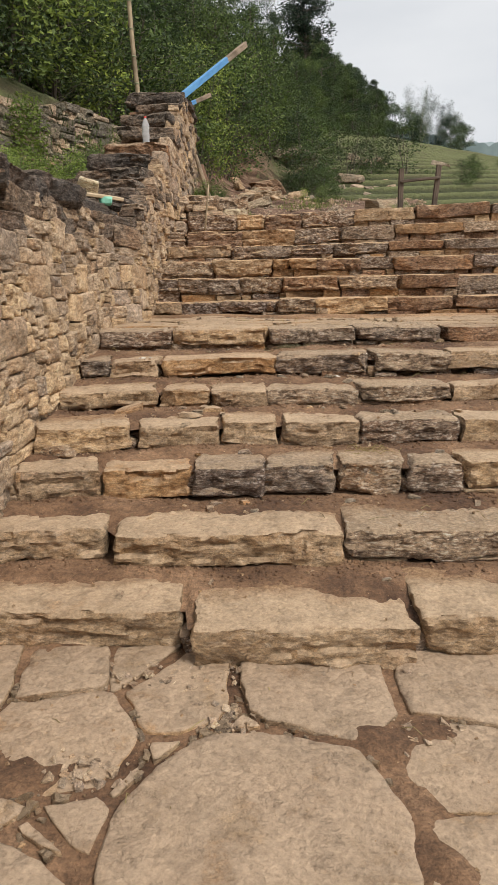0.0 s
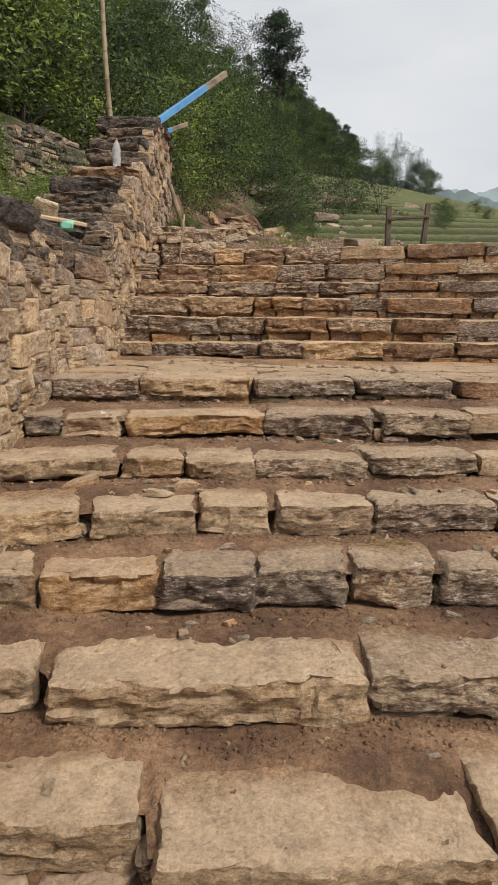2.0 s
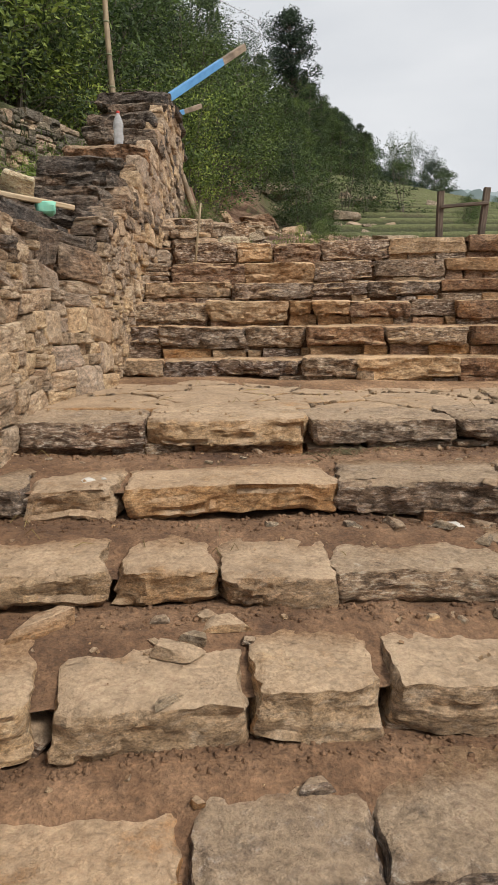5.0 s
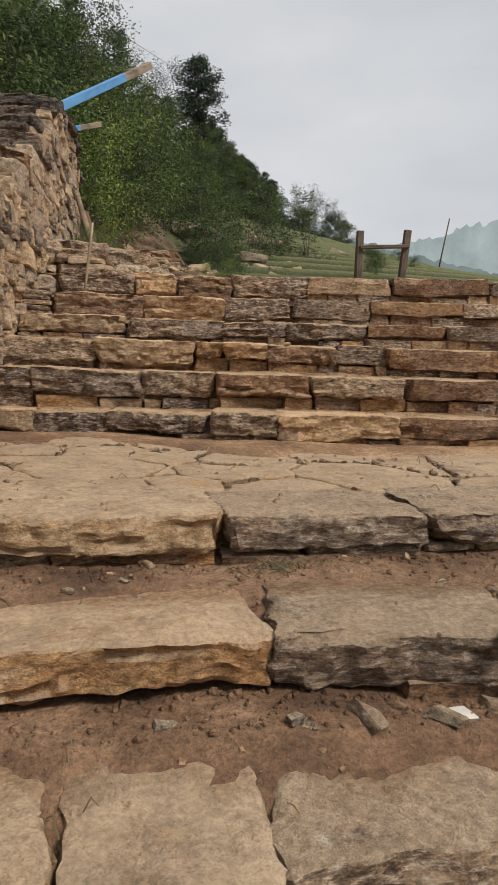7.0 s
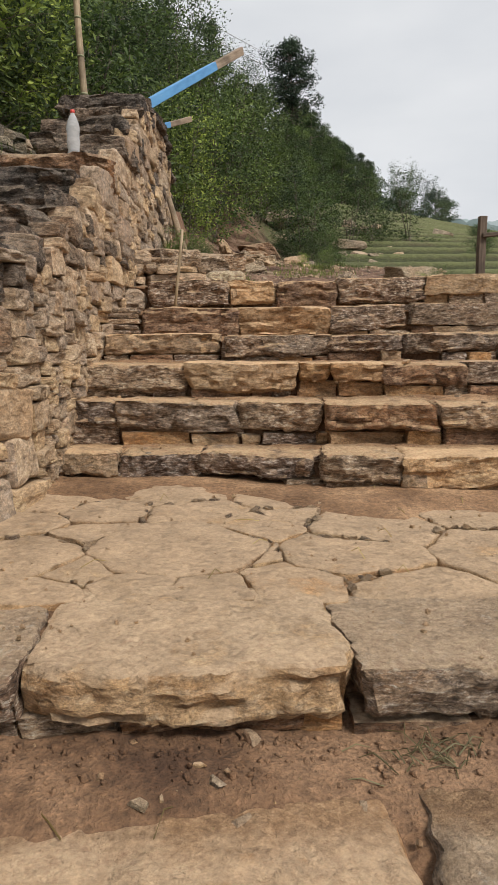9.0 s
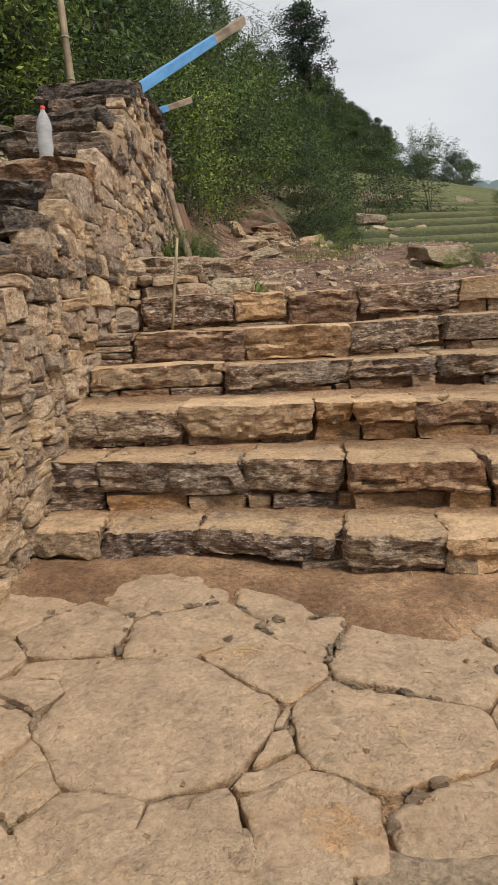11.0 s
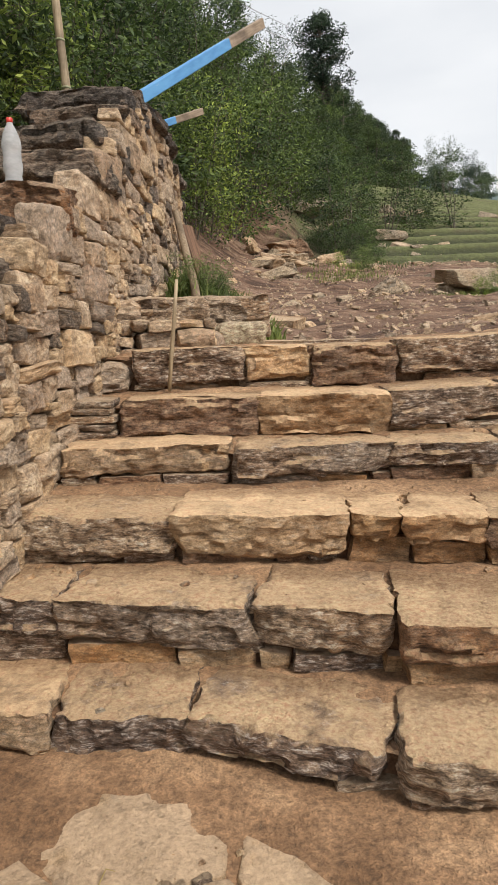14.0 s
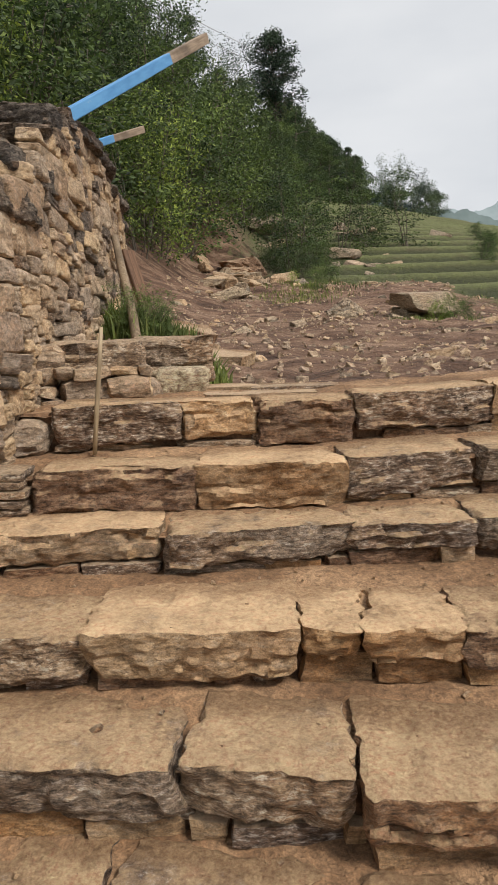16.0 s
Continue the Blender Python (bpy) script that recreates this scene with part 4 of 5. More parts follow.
# dark slate copings, stepping up with the wall
COPING = [(3.95, 2.22, 0.95, 0.17), (4.85, 2.27, 0.95, 0.16), (5.80, 2.24, 1.0, 0.13), (6.75, 2.24, 0.85, 0.10), (7.15, 2.38, 0.8, 0.10), (7.55, 2.52, 0.78, 0.11), (7.95, 2.66, 0.8, 0.12), (8.4, 2.86, 0.82, 0.15), (8.85, 3.10, 0.85, 0.17), (9.25, 3.285, 0.8, 0.24),
          (9.78, 3.60, 0.72, 0.17), (10.18, 3.86, 0.75, 0.16), (10.6, 4.08, 0.62, 0.11), (10.9, 4.30, 0.85, 0.15), (11.35, 4.44, 0.82, 0.12), (11.95, 4.43, 0.8, 0.1), (12.6, 4.42, 0.7, 0.08), (13.2, 4.33, 0.6, 0.1), (13.85, 4.25, 0.6, 0.1)]
for i, (y, top, wide, thick) in enumerate(COPING):
    inset = 0.10 if 6.5 < y < 9.0 else -0.05 if y < 6.5 else -0.02
    deep = 0.62 if 6.5 < y < 11.3 else 0.9
    me = stone_mesh("coping_stone", wide, deep, thick, slate_mat if i not in (9,) else TONES["r"], 0.03, 0.045, 0.03, 100 + i * 2.3, 1.2)
    part("coping_stone", me, wall_left, "dark weathered slate slab", pose(face_x(y, top) - wide / 2 - inset + wr.uniform(-0.03, 0.02), y + deep / 2, top - thick / 2, wr.uniform(-2, 1), wr.uniform(-2, 2), wr.uniform(-7, 7)))


def rubble_run(parent, a, b, base, crest, rnd, mats, big=1.0, depth=0.2, name="wall_stone"):
    """A short stretch of rubble walling from a to b."""
    a, b = Vector((*a, 0)), Vector((*b, 0))
    ln = (b - a).length
    ang = math.degrees(math.atan2(b.y - a.y, b.x - a.x))
    for u, z, w, h in pack(0, ln, base, crest, rnd, big):
        p = a + (b - a) * (u / ln)
        me = stone_mesh(name, w - 0.006, depth * rnd.uniform(0.9, 1.2), h - 0.004, rnd.choice(mats), 0.045 * big, 0.022, 0.03, rnd.uniform(0, 60))
        part(name, me, parent, m=pose(p.x, p.y + rnd.uniform(-0.02, 0.02), z, rnd.uniform(-3, 3), rnd.uniform(-3, 3), ang + rnd.uniform(-4, 4)))


lr = random.Random(21)
ledge = tagged(new("wall_ledge"), "low broken rubble wall at the head of the steps", "wall", kind="structure")
rubble_run(ledge, (-0.98, 10.28), (-0.30, 10.42), lambda u: 2.22, lambda u: 2.62, lr, [wall_grey, wall_grey, wall_tan], 1.15, 0.3)
for x, y, z, w, d, h, mat in ((-0.66, 10.40, 2.665, 0.56, 0.36, 0.20, TONES["g"]), (-1.02, 10.36, 2.66, 0.34, 0.4, 0.18, wall_grey), (-0.22, 10.84, 2.64, 0.52, 0.42, 0.30, TONES["g"])):
    part("cap_stone", stone_mesh("cap_stone", w, d, h, mat, 0.028, 0.04, 0.05, x * 9), ledge, m=pose(x, y, z, 0, 0, 8))
stack = tagged(new("slate_stack"), "flat slate stones stacked between the wall and the step", "stones")
stack.location = (-0.93, 9.30, 1.975)
for i in range(5):
    part("slate", stone_mesh("slate", lr.uniform(0.22, 0.30), 0.25, 0.042, lr.choice((TONES["g"], TONES["t"])), 0.04, 0.012, 0.015, 7 + i), stack, m=pose(lr.uniform(-0.02, 0.02), 0.06, 0.022 + i * 0.042, 0, 0, lr.uniform(-5, 5)))

old_wall = tagged(new("wall_old"), "old mossy rubble retaining wall overgrown with weeds", "wall", kind="structure")
rubble_run(old_wall, (-4.6, 10.0), (-2.5, 14.2), lambda u: 2.6, lambda u: 4.35 + 0.06 * u + 0.1 * math.sin(u * 2.3), lr, [mossy_stone, mossy_stone, wall_grey], 1.1, 0.3)
part("backing", mesh_of("backing", [(-4.7, 10.2, 2.2), (-2.6, 14.4, 2.2), (-2.6, 14.4, 4.5), (-4.7, 10.2, 4.25), (-5.1, 10.4, 2.2), (-3.0, 14.6, 2.2), (-3.0, 14.6, 4.5), (-5.1, 10.4, 4.25)],
                        [(0, 1, 2, 3), (5, 4, 7, 6), (3, 2, 6, 7), (1, 5, 6, 2), (4, 0, 3, 7)], soil_dark), old_wall)


# ---- loose things ----
def skew_sign(seed):
    return 1 if int(abs(seed)) % 2 else -1


def rock(name, x, y, z, w, d, h, mat, label, seed, turn=0, tilt=0, group="", worn=0.10, taper=0.0):
    """A loose rock; taper draws its top in and skews it, as a broken chip is."""
    if name in ("boulder", "field_stone", "rubble_stone"):
        taper = 0.5
    ob = new(name, stone_mesh(name, w, d, h, mat, max(0.012, w / 13), min(w, d, h) * (0.15 if worn < 0.2 else 0.12), min(w, d, h) * worn, seed, 1.5))
    if taper:
        skew = random.Random(int(seed * 7) + 1)
        ax, ay, bend = skew.uniform(-0.5, 0.5), skew.uniform(-0.5, 0.5), skew.uniform(-0.9, 0.9)
        for v in ob.data.vertices:
            up = v.co.z / h + 0.5
            v.co.x = v.co.x * (1 - taper * up * (0.6 + ax)) * (1 + bend * v.co.y / d * 0.9) + ax * h * up
            v.co.y = v.co.y * (1 - taper * up * (0.6 + ay)) + bend * 0.25 * v.co.x
            v.co.z *= 1 - 0.55 * (v.co.x / w * skew_sign(seed) + 0.5) * up
    ob.matrix_basis = pose(x, y, z + h * 0.42, tilt, tilt * 0.6, turn)
    return tagged(ob, label, "rock", group)


rock("rounded_rock", -0.15, 10.52, 2.40, 0.34, 0.26, 0.21, cream_rock, "pale cream rounded rock at the head of the steps", 3, worn=0.42)
rock("rounded_rock", -0.36, 10.38, 2.40, 0.2, 0.2, 0.15, wall_grey, "small grey rounded rock beside a pale one", 5, worn=0.42)
rock("rounded_rock", -0.90, 9.78, 2.19, 0.22, 0.22, 0.19, wall_grey, "grey round cobble at the end of the step", 6, worn=0.48)
rock("slab_rock", 0.10, 10.75, 2.37, 0.55, 0.4, 0.09, TONES["t"], "flat tan slab lying behind the top step", 8, 10)
rock("slab_rock", 0.62, 10.62, 2.37, 0.6, 0.36, 0.09, TONES["g"], "flat grey slab lying behind the top step", 9, -6)
rock("slab_rock", 0.35, 10.38, 2.37, 0.7, 0.34, 0.07, TONES["t"], "flat tan slab lying behind the top step", 12, 3)
rock("slab_rock", -0.25, 12.9, on_ground(-0.25, 12.9), 0.62, 0.5, 0.2, TONES["r"], "brown slab lying on bare earth", 13, 20, 14)
rock("slab_rock", 0.12, 12.2, on_ground(0.12, 12.2), 0.55, 0.4, 0.13, TONES["t"], "tan slab lying on bare earth", 14, -15, 8)
rock("boulder", 2.42, 18.0, on_ground(2.42, 18.0) - 0.05, 0.50, 0.42, 0.46, pale_rock, "pale angular boulder on bare earth", 15, 30, 22)
rock("boulder", 3.85, 17.6, on_ground(3.85, 17.6) + 0.14, 1.05, 0.7, 0.34, pale_rock, "broad flat grey boulder with weeds round it", 16, 5, 7)
rock("boulder", 2.25, 32.0, on_ground(2.25, 32.0) + 0.45, 2.3, 1.0, 0.5, pale_rock, "long tilted grey slab at the edge of the wood", 17, -18, -14)
rock("boulder", 1.0, 24.2, on_ground(1.0, 24.2), 1.0, 0.7, 0.55, TONES["r"], "dark brown block on a heap of rubble", 18, 8)
rr = random.Random(5)
for i in range(46):
    x, y = rr.gauss(0.75, 0.55), rr.gauss(22.8, 0.9)
    s = rr.uniform(0.14, 0.42)
    rock("rubble_stone", x, y, on_ground(x, y) - 0.03, s * 1.3, s, s * 0.7, rr.choice((pale_rock, pale_rock, TONES["t"], wall_tan)), "broken tan stone in a rubble heap", i, rr.uniform(0, 180), rr.uniform(-20, 20), "rubble heap")
for i in range(60):
    x, y = rr.uniform(-0.6, 4.6), rr.uniform(12, 23)
    s = rr.uniform(0.05, 0.22)
    rock("field_stone", x, y, on_ground(x, y) - 0.02, s * 1.4, s, s * 0.6, rr.choice((pale_rock, TONES["t"], wall_tan)), "loose stone scattered on bare earth", 70 + i, rr.uniform(0, 180), rr.uniform(-15, 15), "stones on bare earth")
for i in range(40):
    y = rr.uniform(25, 36)
    x = 2.0 + (y - 24) * 0.18 + rr.uniform(-1.2, 3.4)
    s = 0.15 + 0.5 * rr.random() ** 2
    rock("field_stone", x, y, on_ground(x, y) - 0.05, s * 1.5, s, s * 0.6, rr.choice((pale_rock, wall_grey, pale_rock)), "grey stone among weeds on the slope", 140 + i, rr.uniform(0, 180), rr.uniform(-20, 20), "stones on the slope")
rock("boulder", 10.0, 35.0, on_ground(10, 35) - 0.05, 0.7, 0.5, 0.32, pale_rock, "pale boulder on a grassy terrace", 33, 10, 10)
bits = []
for i in range(4200):
    x, y = rr.uniform(-0.9, 6.0), 10.6 + 13 * rr.random() ** 1.3
    sz = 0.005 + 0.034 * rr.random() ** 3
    v, f = box_grid(1, 1, 1)
    turn = Euler((rr.uniform(0, 3), rr.uniform(0, 3), rr.uniform(0, 3))).to_matrix()
    bits.append(([turn @ Vector([c * sz * rr.uniform(0.5, 1.4) for c in p]) + Vector((x, y, on_ground(x, y))) for p in v], f))
tagged(new("earth_rubble", mesh_of("earth_rubble", *joined(bits), wall_grey)), "small stones and clods strewn over the bare earth", "gravel", kind="stuff")
for i in range(12):
    a = rr.uniform(0, 6.28)
    x, y = 2.9 + 0.6 * math.cos(a), 17.6 + 0.4 * math.sin(a)
    s = rr.uniform(0.12, 0.3)
    rock("field_stone", x, y, on_ground(x, y) - 0.03, s * 1.3, s, s * 0.7, pale_rock, "pale broken stone beside a boulder", 210 + i, rr.uniform(0, 180), rr.uniform(-15, 15), "stones by the boulder")
for x, y, z, s, mat in ((0.42, 4.86, 0.83, 0.10, TONES["g"]), (0.60, 4.86, 0.83, 0.085, pale_rock), (0.76, 4.90, 0.83, 0.09, TONES["g"]), (0.24, 4.88, 0.83, 0.055, pale_rock), (-0.06, 4.90, 0.83, 0.05, pale_rock), (0.51, 4.92, 0.83, 0.05, TONES["r"]),
                        (-0.79, 4.34, 0.71, 0.15, TONES["y"]), (0.62, 4.36, 0.71, 0.07, TONES["g"]), (0.02, 3.36, 0.365, 0.055, pale_rock), (-0.51, 3.31, 0.365, 0.05, TONES["t"]), (-1.1, 3.86, 0.55, 0.2, TONES["g"]), (-0.3, 4.38, 0.71, 0.09, TONES["t"])):
    rock("loose_stone", x, y, max(z, tread_top(x, y)) - 0.002, s * 0.95, s * 0.6, s * 0.34, mat, "loose stone chip lying on a step", x * 30, x * 200, 6, "loose stones on the steps", 0.12, 0.6)

for i in range(110):
    k = rr.choice((0, 0, 1, 1, 2, 2, 3, 3, 3, 4, 4, 5, 5, 7, 8))
    x, y = rr.uniform(-1.1, 1.5), STEPS[k][1] + (STEPS[k + 1][1] - STEPS[k][1]) * rr.uniform(0.5, 1.0)
    s = 0.02 + 0.055 * rr.random() ** 2.2
    rock("loose_stone", x, y, tread_top(x, y) - 0.003, s * 1.1, s * rr.uniform(0.55, 0.8), s * rr.uniform(0.3, 0.5), rr.choice((pale_rock, EDGE_TONES["t"], EDGE_TONES["g"], EDGE_TONES["y"], EDGE_TONES["r"])), "loose stone chip lying on a step", 300 + i, rr.uniform(0, 180), rr.uniform(-9, 9), "loose stones on the steps", 0.2, 0.7)

# stone crumbs
crumbs = []
cr = random.Random(8)
for i in range(5200):
    y = cr.uniform(1.2, 9.9)
    x = cr.uniform(-1.2, 2.6)
    if y > 5.9 and y < 7.5 and cr.random() < 0.4:
        continue
    z = tread_top(x, y) + 0.001
    s = 0.0012 + 0.0065 * cr.random() ** 5
    top_of = [k for k in range(len(STEPS)) if edge(k, x) <= y]
    if top_of and y - edge(top_of[-1], x) < 0.2 and cr.random() < 0.75:
        continue
    v, f = box_grid(1, 1, 1)
    turn = Euler((cr.uniform(0, 3), cr.uniform(0, 3), cr.uniform(0, 3))).to_matrix()
    crumbs.append(([turn @ Vector((p[0] * s * cr.uniform(0.6, 1.4), p[1] * s * cr.uniform(0.6, 1.4), p[2] * s * 0.7)) + Vector((x, y, z)) for p in v], f))
tagged(new("gravel", mesh_of("gravel", *joined(crumbs), TONES["t"])), "stone crumbs scattered over the steps", "gravel", kind="stuff")
clods = []
for i in range(7000):
    k = cr.randrange(0, 6)
    x = cr.uniform(-1.25, 1.9)
    lo, hi = edge(k, x) + 0.22, edge(k + 1, x)
    y = hi - (hi - lo) * 0.55 * cr.random() ** 1.5
    s = 0.0014 + 0.0075 * cr.random() ** 3
    turn = Euler((cr.uniform(0, 3), cr.uniform(0, 3), cr.uniform(0, 3))).to_matrix()
    v, f = box_grid(1, 1, 1)
    clods.append(([turn @ Vector([c * s * cr.uniform(0.5, 1.3) for c in p]) + Vector((x, y, STEPS[k][2] + fan(k, x) + soil_lift(k, x, y))) for p in v], f))
tagged(new("soil_clods", mesh_of("soil_clods", *joined(clods), soil_dark, True)), "crumbs and clods of damp soil on the steps", "soil", kind="stuff")
shards = []
for i in range(420):
    cx, cy, r = cr.choice(((-0.10, 2.17, 0.10), (-0.25, 2.45, 0.22), (-0.95, 1.72, 0.16), (0.30, 2.50, 0.5), (-0.55, 1.95, 0.12), (-0.6, 2.48, 0.3), (0.55, 2.1, 0.15)))
    s = 0.003 + 0.016 * cr.random() ** 3
    turn = Euler((cr.uniform(0, 3), cr.uniform(0, 3), cr.uniform(0, 3))).to_matrix()
    v, f = box_grid(1, 1, 1)
    x, y = cr.gauss(cx, r * 0.6), min(2.55, cr.gauss(cy, 0.05))
    shards.append(([turn @ Vector([c * s * cr.uniform(0.4, 1.3) for c in p]) + Vector((x, y, 0.008)) for p in v], f))
tagged(new("stone_shards", mesh_of("stone_shards", *joined(shards), wall_grey)), "broken stone shards packed into the paving joints", "gravel", kind="stuff")
blades = []
for i in range(150):
    y, x = cr.choice((cr.uniform(1.3, 2.4), cr.uniform(3.2, 3.5), cr.uniform(4.6, 5.0), cr.uniform(5.2, 5.6), cr.uniform(6, 7.5))), cr.uniform(-1.1, 2.0)
    if i < 40:
        x, y = cr.gauss(0.36, 0.07), cr.gauss(5.5, 0.03)
    if 40 <= i < 70:
        x, y = cr.gauss(0.72, 0.06), cr.gauss(3.86, 0.03)
    a, ln, z = cr.uniform(0, 3.14), cr.uniform(0.03, 0.11), tread_top(x, y) + 0.004
    p = [Vector((x, y, z)), Vector((x + math.cos(a) * ln * 0.5, y + math.sin(a) * ln * 0.5, z + cr.uniform(0.003, 0.03))), Vector((x + math.cos(a) * ln, y + math.sin(a) * ln, z))]
    blades.append(tube(p, (0.0018, 0.0018, 0.001), 4))
tagged(new("straw", mesh_of("straw", *joined(blades), straw_mat)), "bits of dry straw and twig on the steps", "straw", kind="stuff")


for x, y, size, turn in ((0.64, 4.86, 0.075, 12), (-0.80, 5.14, 0.05, 50), (-0.74, 5.16, 0.035, 110)):
    rock("stone_flake", x, y, tread_top(x, y) - 0.002, size, size * 0.7, size * 0.22, white_mat, "thin pale white stone flake lying on a step", 520 + turn, turn, 8, "loose stones on the steps", 0.12, 0.5)
for x, y, size, turn in ((-0.24, 4.33, 0.13, 20), (-0.38, 4.20, 0.15, 160), (0.80, 4.93, 0.10, 75)):
    rock("loose_stone", x, y, tread_top(x, y) - 0.002, size, size * 0.55, size * 0.24, EDGE_TONES["t"], "flat tan stone chip lying on a step", 560 + turn, turn, 5, "loose stones on the steps", 0.12, 0.5)

# bottle
def turned(profile, sides=24):
    verts = [Vector((math.cos(2 * math.pi * k / sides) * r, math.sin(2 * math.pi * k / sides) * r, z)) for r, z in profile for k in range(sides)]
    faces = [(i * sides + k, i * sides + (k + 1) % sides, (i + 1) * sides + (k + 1) % sides, (i + 1) * sides + k) for i in range(len(profile) - 1) for k in range(sides)]
    faces += [tuple(range(sides - 1, -1, -1)), tuple(range((len(profile) - 1) * sides, len(profile) * sides))]
    return verts, faces


bottle = tagged(new("plastic_bottle"), "empty clear plastic drinks bottle with red cap on the wall", "bottle")
bottle.location = (-1.27, 9.38, 3.29)
part("body", mesh_of("body", *turned([(0.036, 0.0), (0.046, 0.008), (0.048, 0.03), (0.042, 0.06), (0.048, 0.085), (0.05, 0.12), (0.046, 0.14), (0.046, 0.185), (0.05, 0.2), (0.049, 0.225), (0.04, 0.262), (0.026, 0.295), (0.016, 0.312), (0.0145, 0.325)]), bottle_mat, True), bottle)
part("cap", mesh_of("cap", *turned([(0.016, 0.322), (0.0165, 0.326), (0.0165, 0.342), (0.013, 0.345)]), cap_mat, True), bottle, "red screw cap")


def beam_mesh(name, length, a, b, mat, seed):
    """A sawn timber with slightly uneven, chamfered arrises, about its middle."""
    c = 0.006
    ring = [(-a / 2 + c, -b / 2), (a / 2 - c, -b / 2), (a / 2, -b / 2 + c), (a / 2, b / 2 - c), (a / 2 - c, b / 2), (-a / 2 + c, b / 2), (-a / 2, b / 2 - c), (-a / 2, -b / 2 + c)]
    count = max(2, int(length / 0.12))
    verts = []
    for i in range(count + 1):
        z = length * (i / count - 0.5)
        for x, y in ring:
            w = noise.noise_vector(Vector((x * 9, y * 9, z * 3 + seed))) * 0.004
            verts.append((x + w.x, y + w.y, z))
    faces = [(i * 8 + k, i * 8 + (k + 1) % 8, i * 8 + 8 + (k + 1) % 8, i * 8 + 8 + k) for i in range(count) for k in range(8)]
    faces += [tuple(range(7, -1, -1)), tuple(range(count * 8, count * 8 + 8))]
    return mesh_of(name, verts, faces, mat)


def timber(base, tip, a, b, split, label):
    """A squared timber, painted blue but for its raw end."""
    base, tip = Vector(base), Vector(tip)
    ln = (tip - base).length
    ob = tagged(new("timber_beam"), label, "beam")
    ob.matrix_basis = Matrix.Translation(base) @ (tip - base).to_track_quat("Z", "Y").to_matrix().to_4x4()
    part("painted_length", beam_mesh("painted_length", ln * split, a, b, blue_paint, 1), ob, m=pose(0, 0, ln * split / 2))
    part("raw_end", beam_mesh("raw_end", ln * (1 - split), a * 0.97, b * 0.97, raw_timber, 2), ob, "weathered bare wood end", pose(0, 0, ln * split + ln * (1 - split) / 2))


timber((-1.22, 10.99, 4.06), (0.08, 13.25, 5.69), 0.07, 0.095, 0.74, "blue-painted squared timber with bare end sticking out of the wall")
timber((-1.25, 12.15, 4.30), (-0.60, 13.5, 4.93), 0.055, 0.07, 0.62, "short blue-painted timber with bare end sticking out of the wall")

pole = tagged(new("bamboo_pole"), "tall dry bamboo pole standing behind the wall", "pole")
pts = [(-1.75 - 0.02 * k + 0.01 * math.sin(k), 12.5, 3.6 + 0.42 * k) for k in range(12)]
part("culm", mesh_of("culm", *tube(pts, [0.045 - 0.0012 * k for k in range(12)], 10), bamboo_mat, True), pole)
for k in range(1, 12):
    r = 0.047 - 0.0012 * k
    v, f = turned([(r * 0.9, -0.015), (r * 1.12, -0.004), (r * 1.12, 0.004), (r * 0.9, 0.015)], 12)
    part("node", mesh_of("node", v, f, culm_mat, True), pole, m=pose(*pts[k]))

stick = new("garden_stick", mesh_of("garden_stick", *tube([(-0.545, 9.63, 2.19), (-0.525, 9.64, 2.4), (-0.50, 9.645, 2.62), (-0.478, 9.65, 2.83)], [0.012, 0.013, 0.012, 0.010], 8), bamboo_mat, True))
tagged(stick, "thin pale bamboo stick standing on a step", "stick")
leaning = new("leaning_log", mesh_of("leaning_log", *tube([(-0.535, 11.63, 2.70), (-0.60, 11.90, 2.98), (-0.73, 12.4, 3.38), (-0.85, 12.85, 3.76)], [0.042, 0.04, 0.038, 0.034], 10), log_mat, True))
tagged(leaning, "pale weathered log leaning on the wall", "log")
foot, head_ = Vector((-0.56, 13.30, 2.86)), Vector((-0.82, 13.50, 3.72))
plank = tagged(new("leaning_plank", beam_mesh("leaning_plank", (head_ - foot).length, 0.17, 0.05, plank_mat, 4)), "dark reddish-brown plank leaning on the wall", "plank")
plank.matrix_basis = Matrix.Translation((foot + head_) / 2) @ (head_ - foot).to_track_quat("Z", "Y").to_matrix().to_4x4()

POSTS = ((2.46, 2.45, 3.19), (2.96, 3.03, 3.24))
RAIL = ((2.44, 10.80, 3.00), (3.03, 10.80, 3.05))
fence = tagged(new("post_frame"), "two weathered wooden posts joined by a rail", "fence")
for x0, x1, top in POSTS:
    me = beam_mesh("post", top - 2.25, 0.075, 0.07, post_mat, x0)
    part("post", me, fence, m=Matrix.Translation(((x0 + x1) / 2, 10.85, (top + 2.25) / 2)) @ pose(0, 0, 0, 0, math.degrees(math.atan2(x1 - x0, top - 2.25)), 0))
rail_a, rail_b = Vector(RAIL[0]), Vector(RAIL[1])
part("rail", beam_mesh("rail", (rail_b - rail_a).length, 0.045, 0.04, post_mat, 3), fence, m=Matrix.Translation((rail_a + rail_b) / 2) @ (rail_b - rail_a).to_track_quat("Z", "Y").to_matrix().to_4x4())

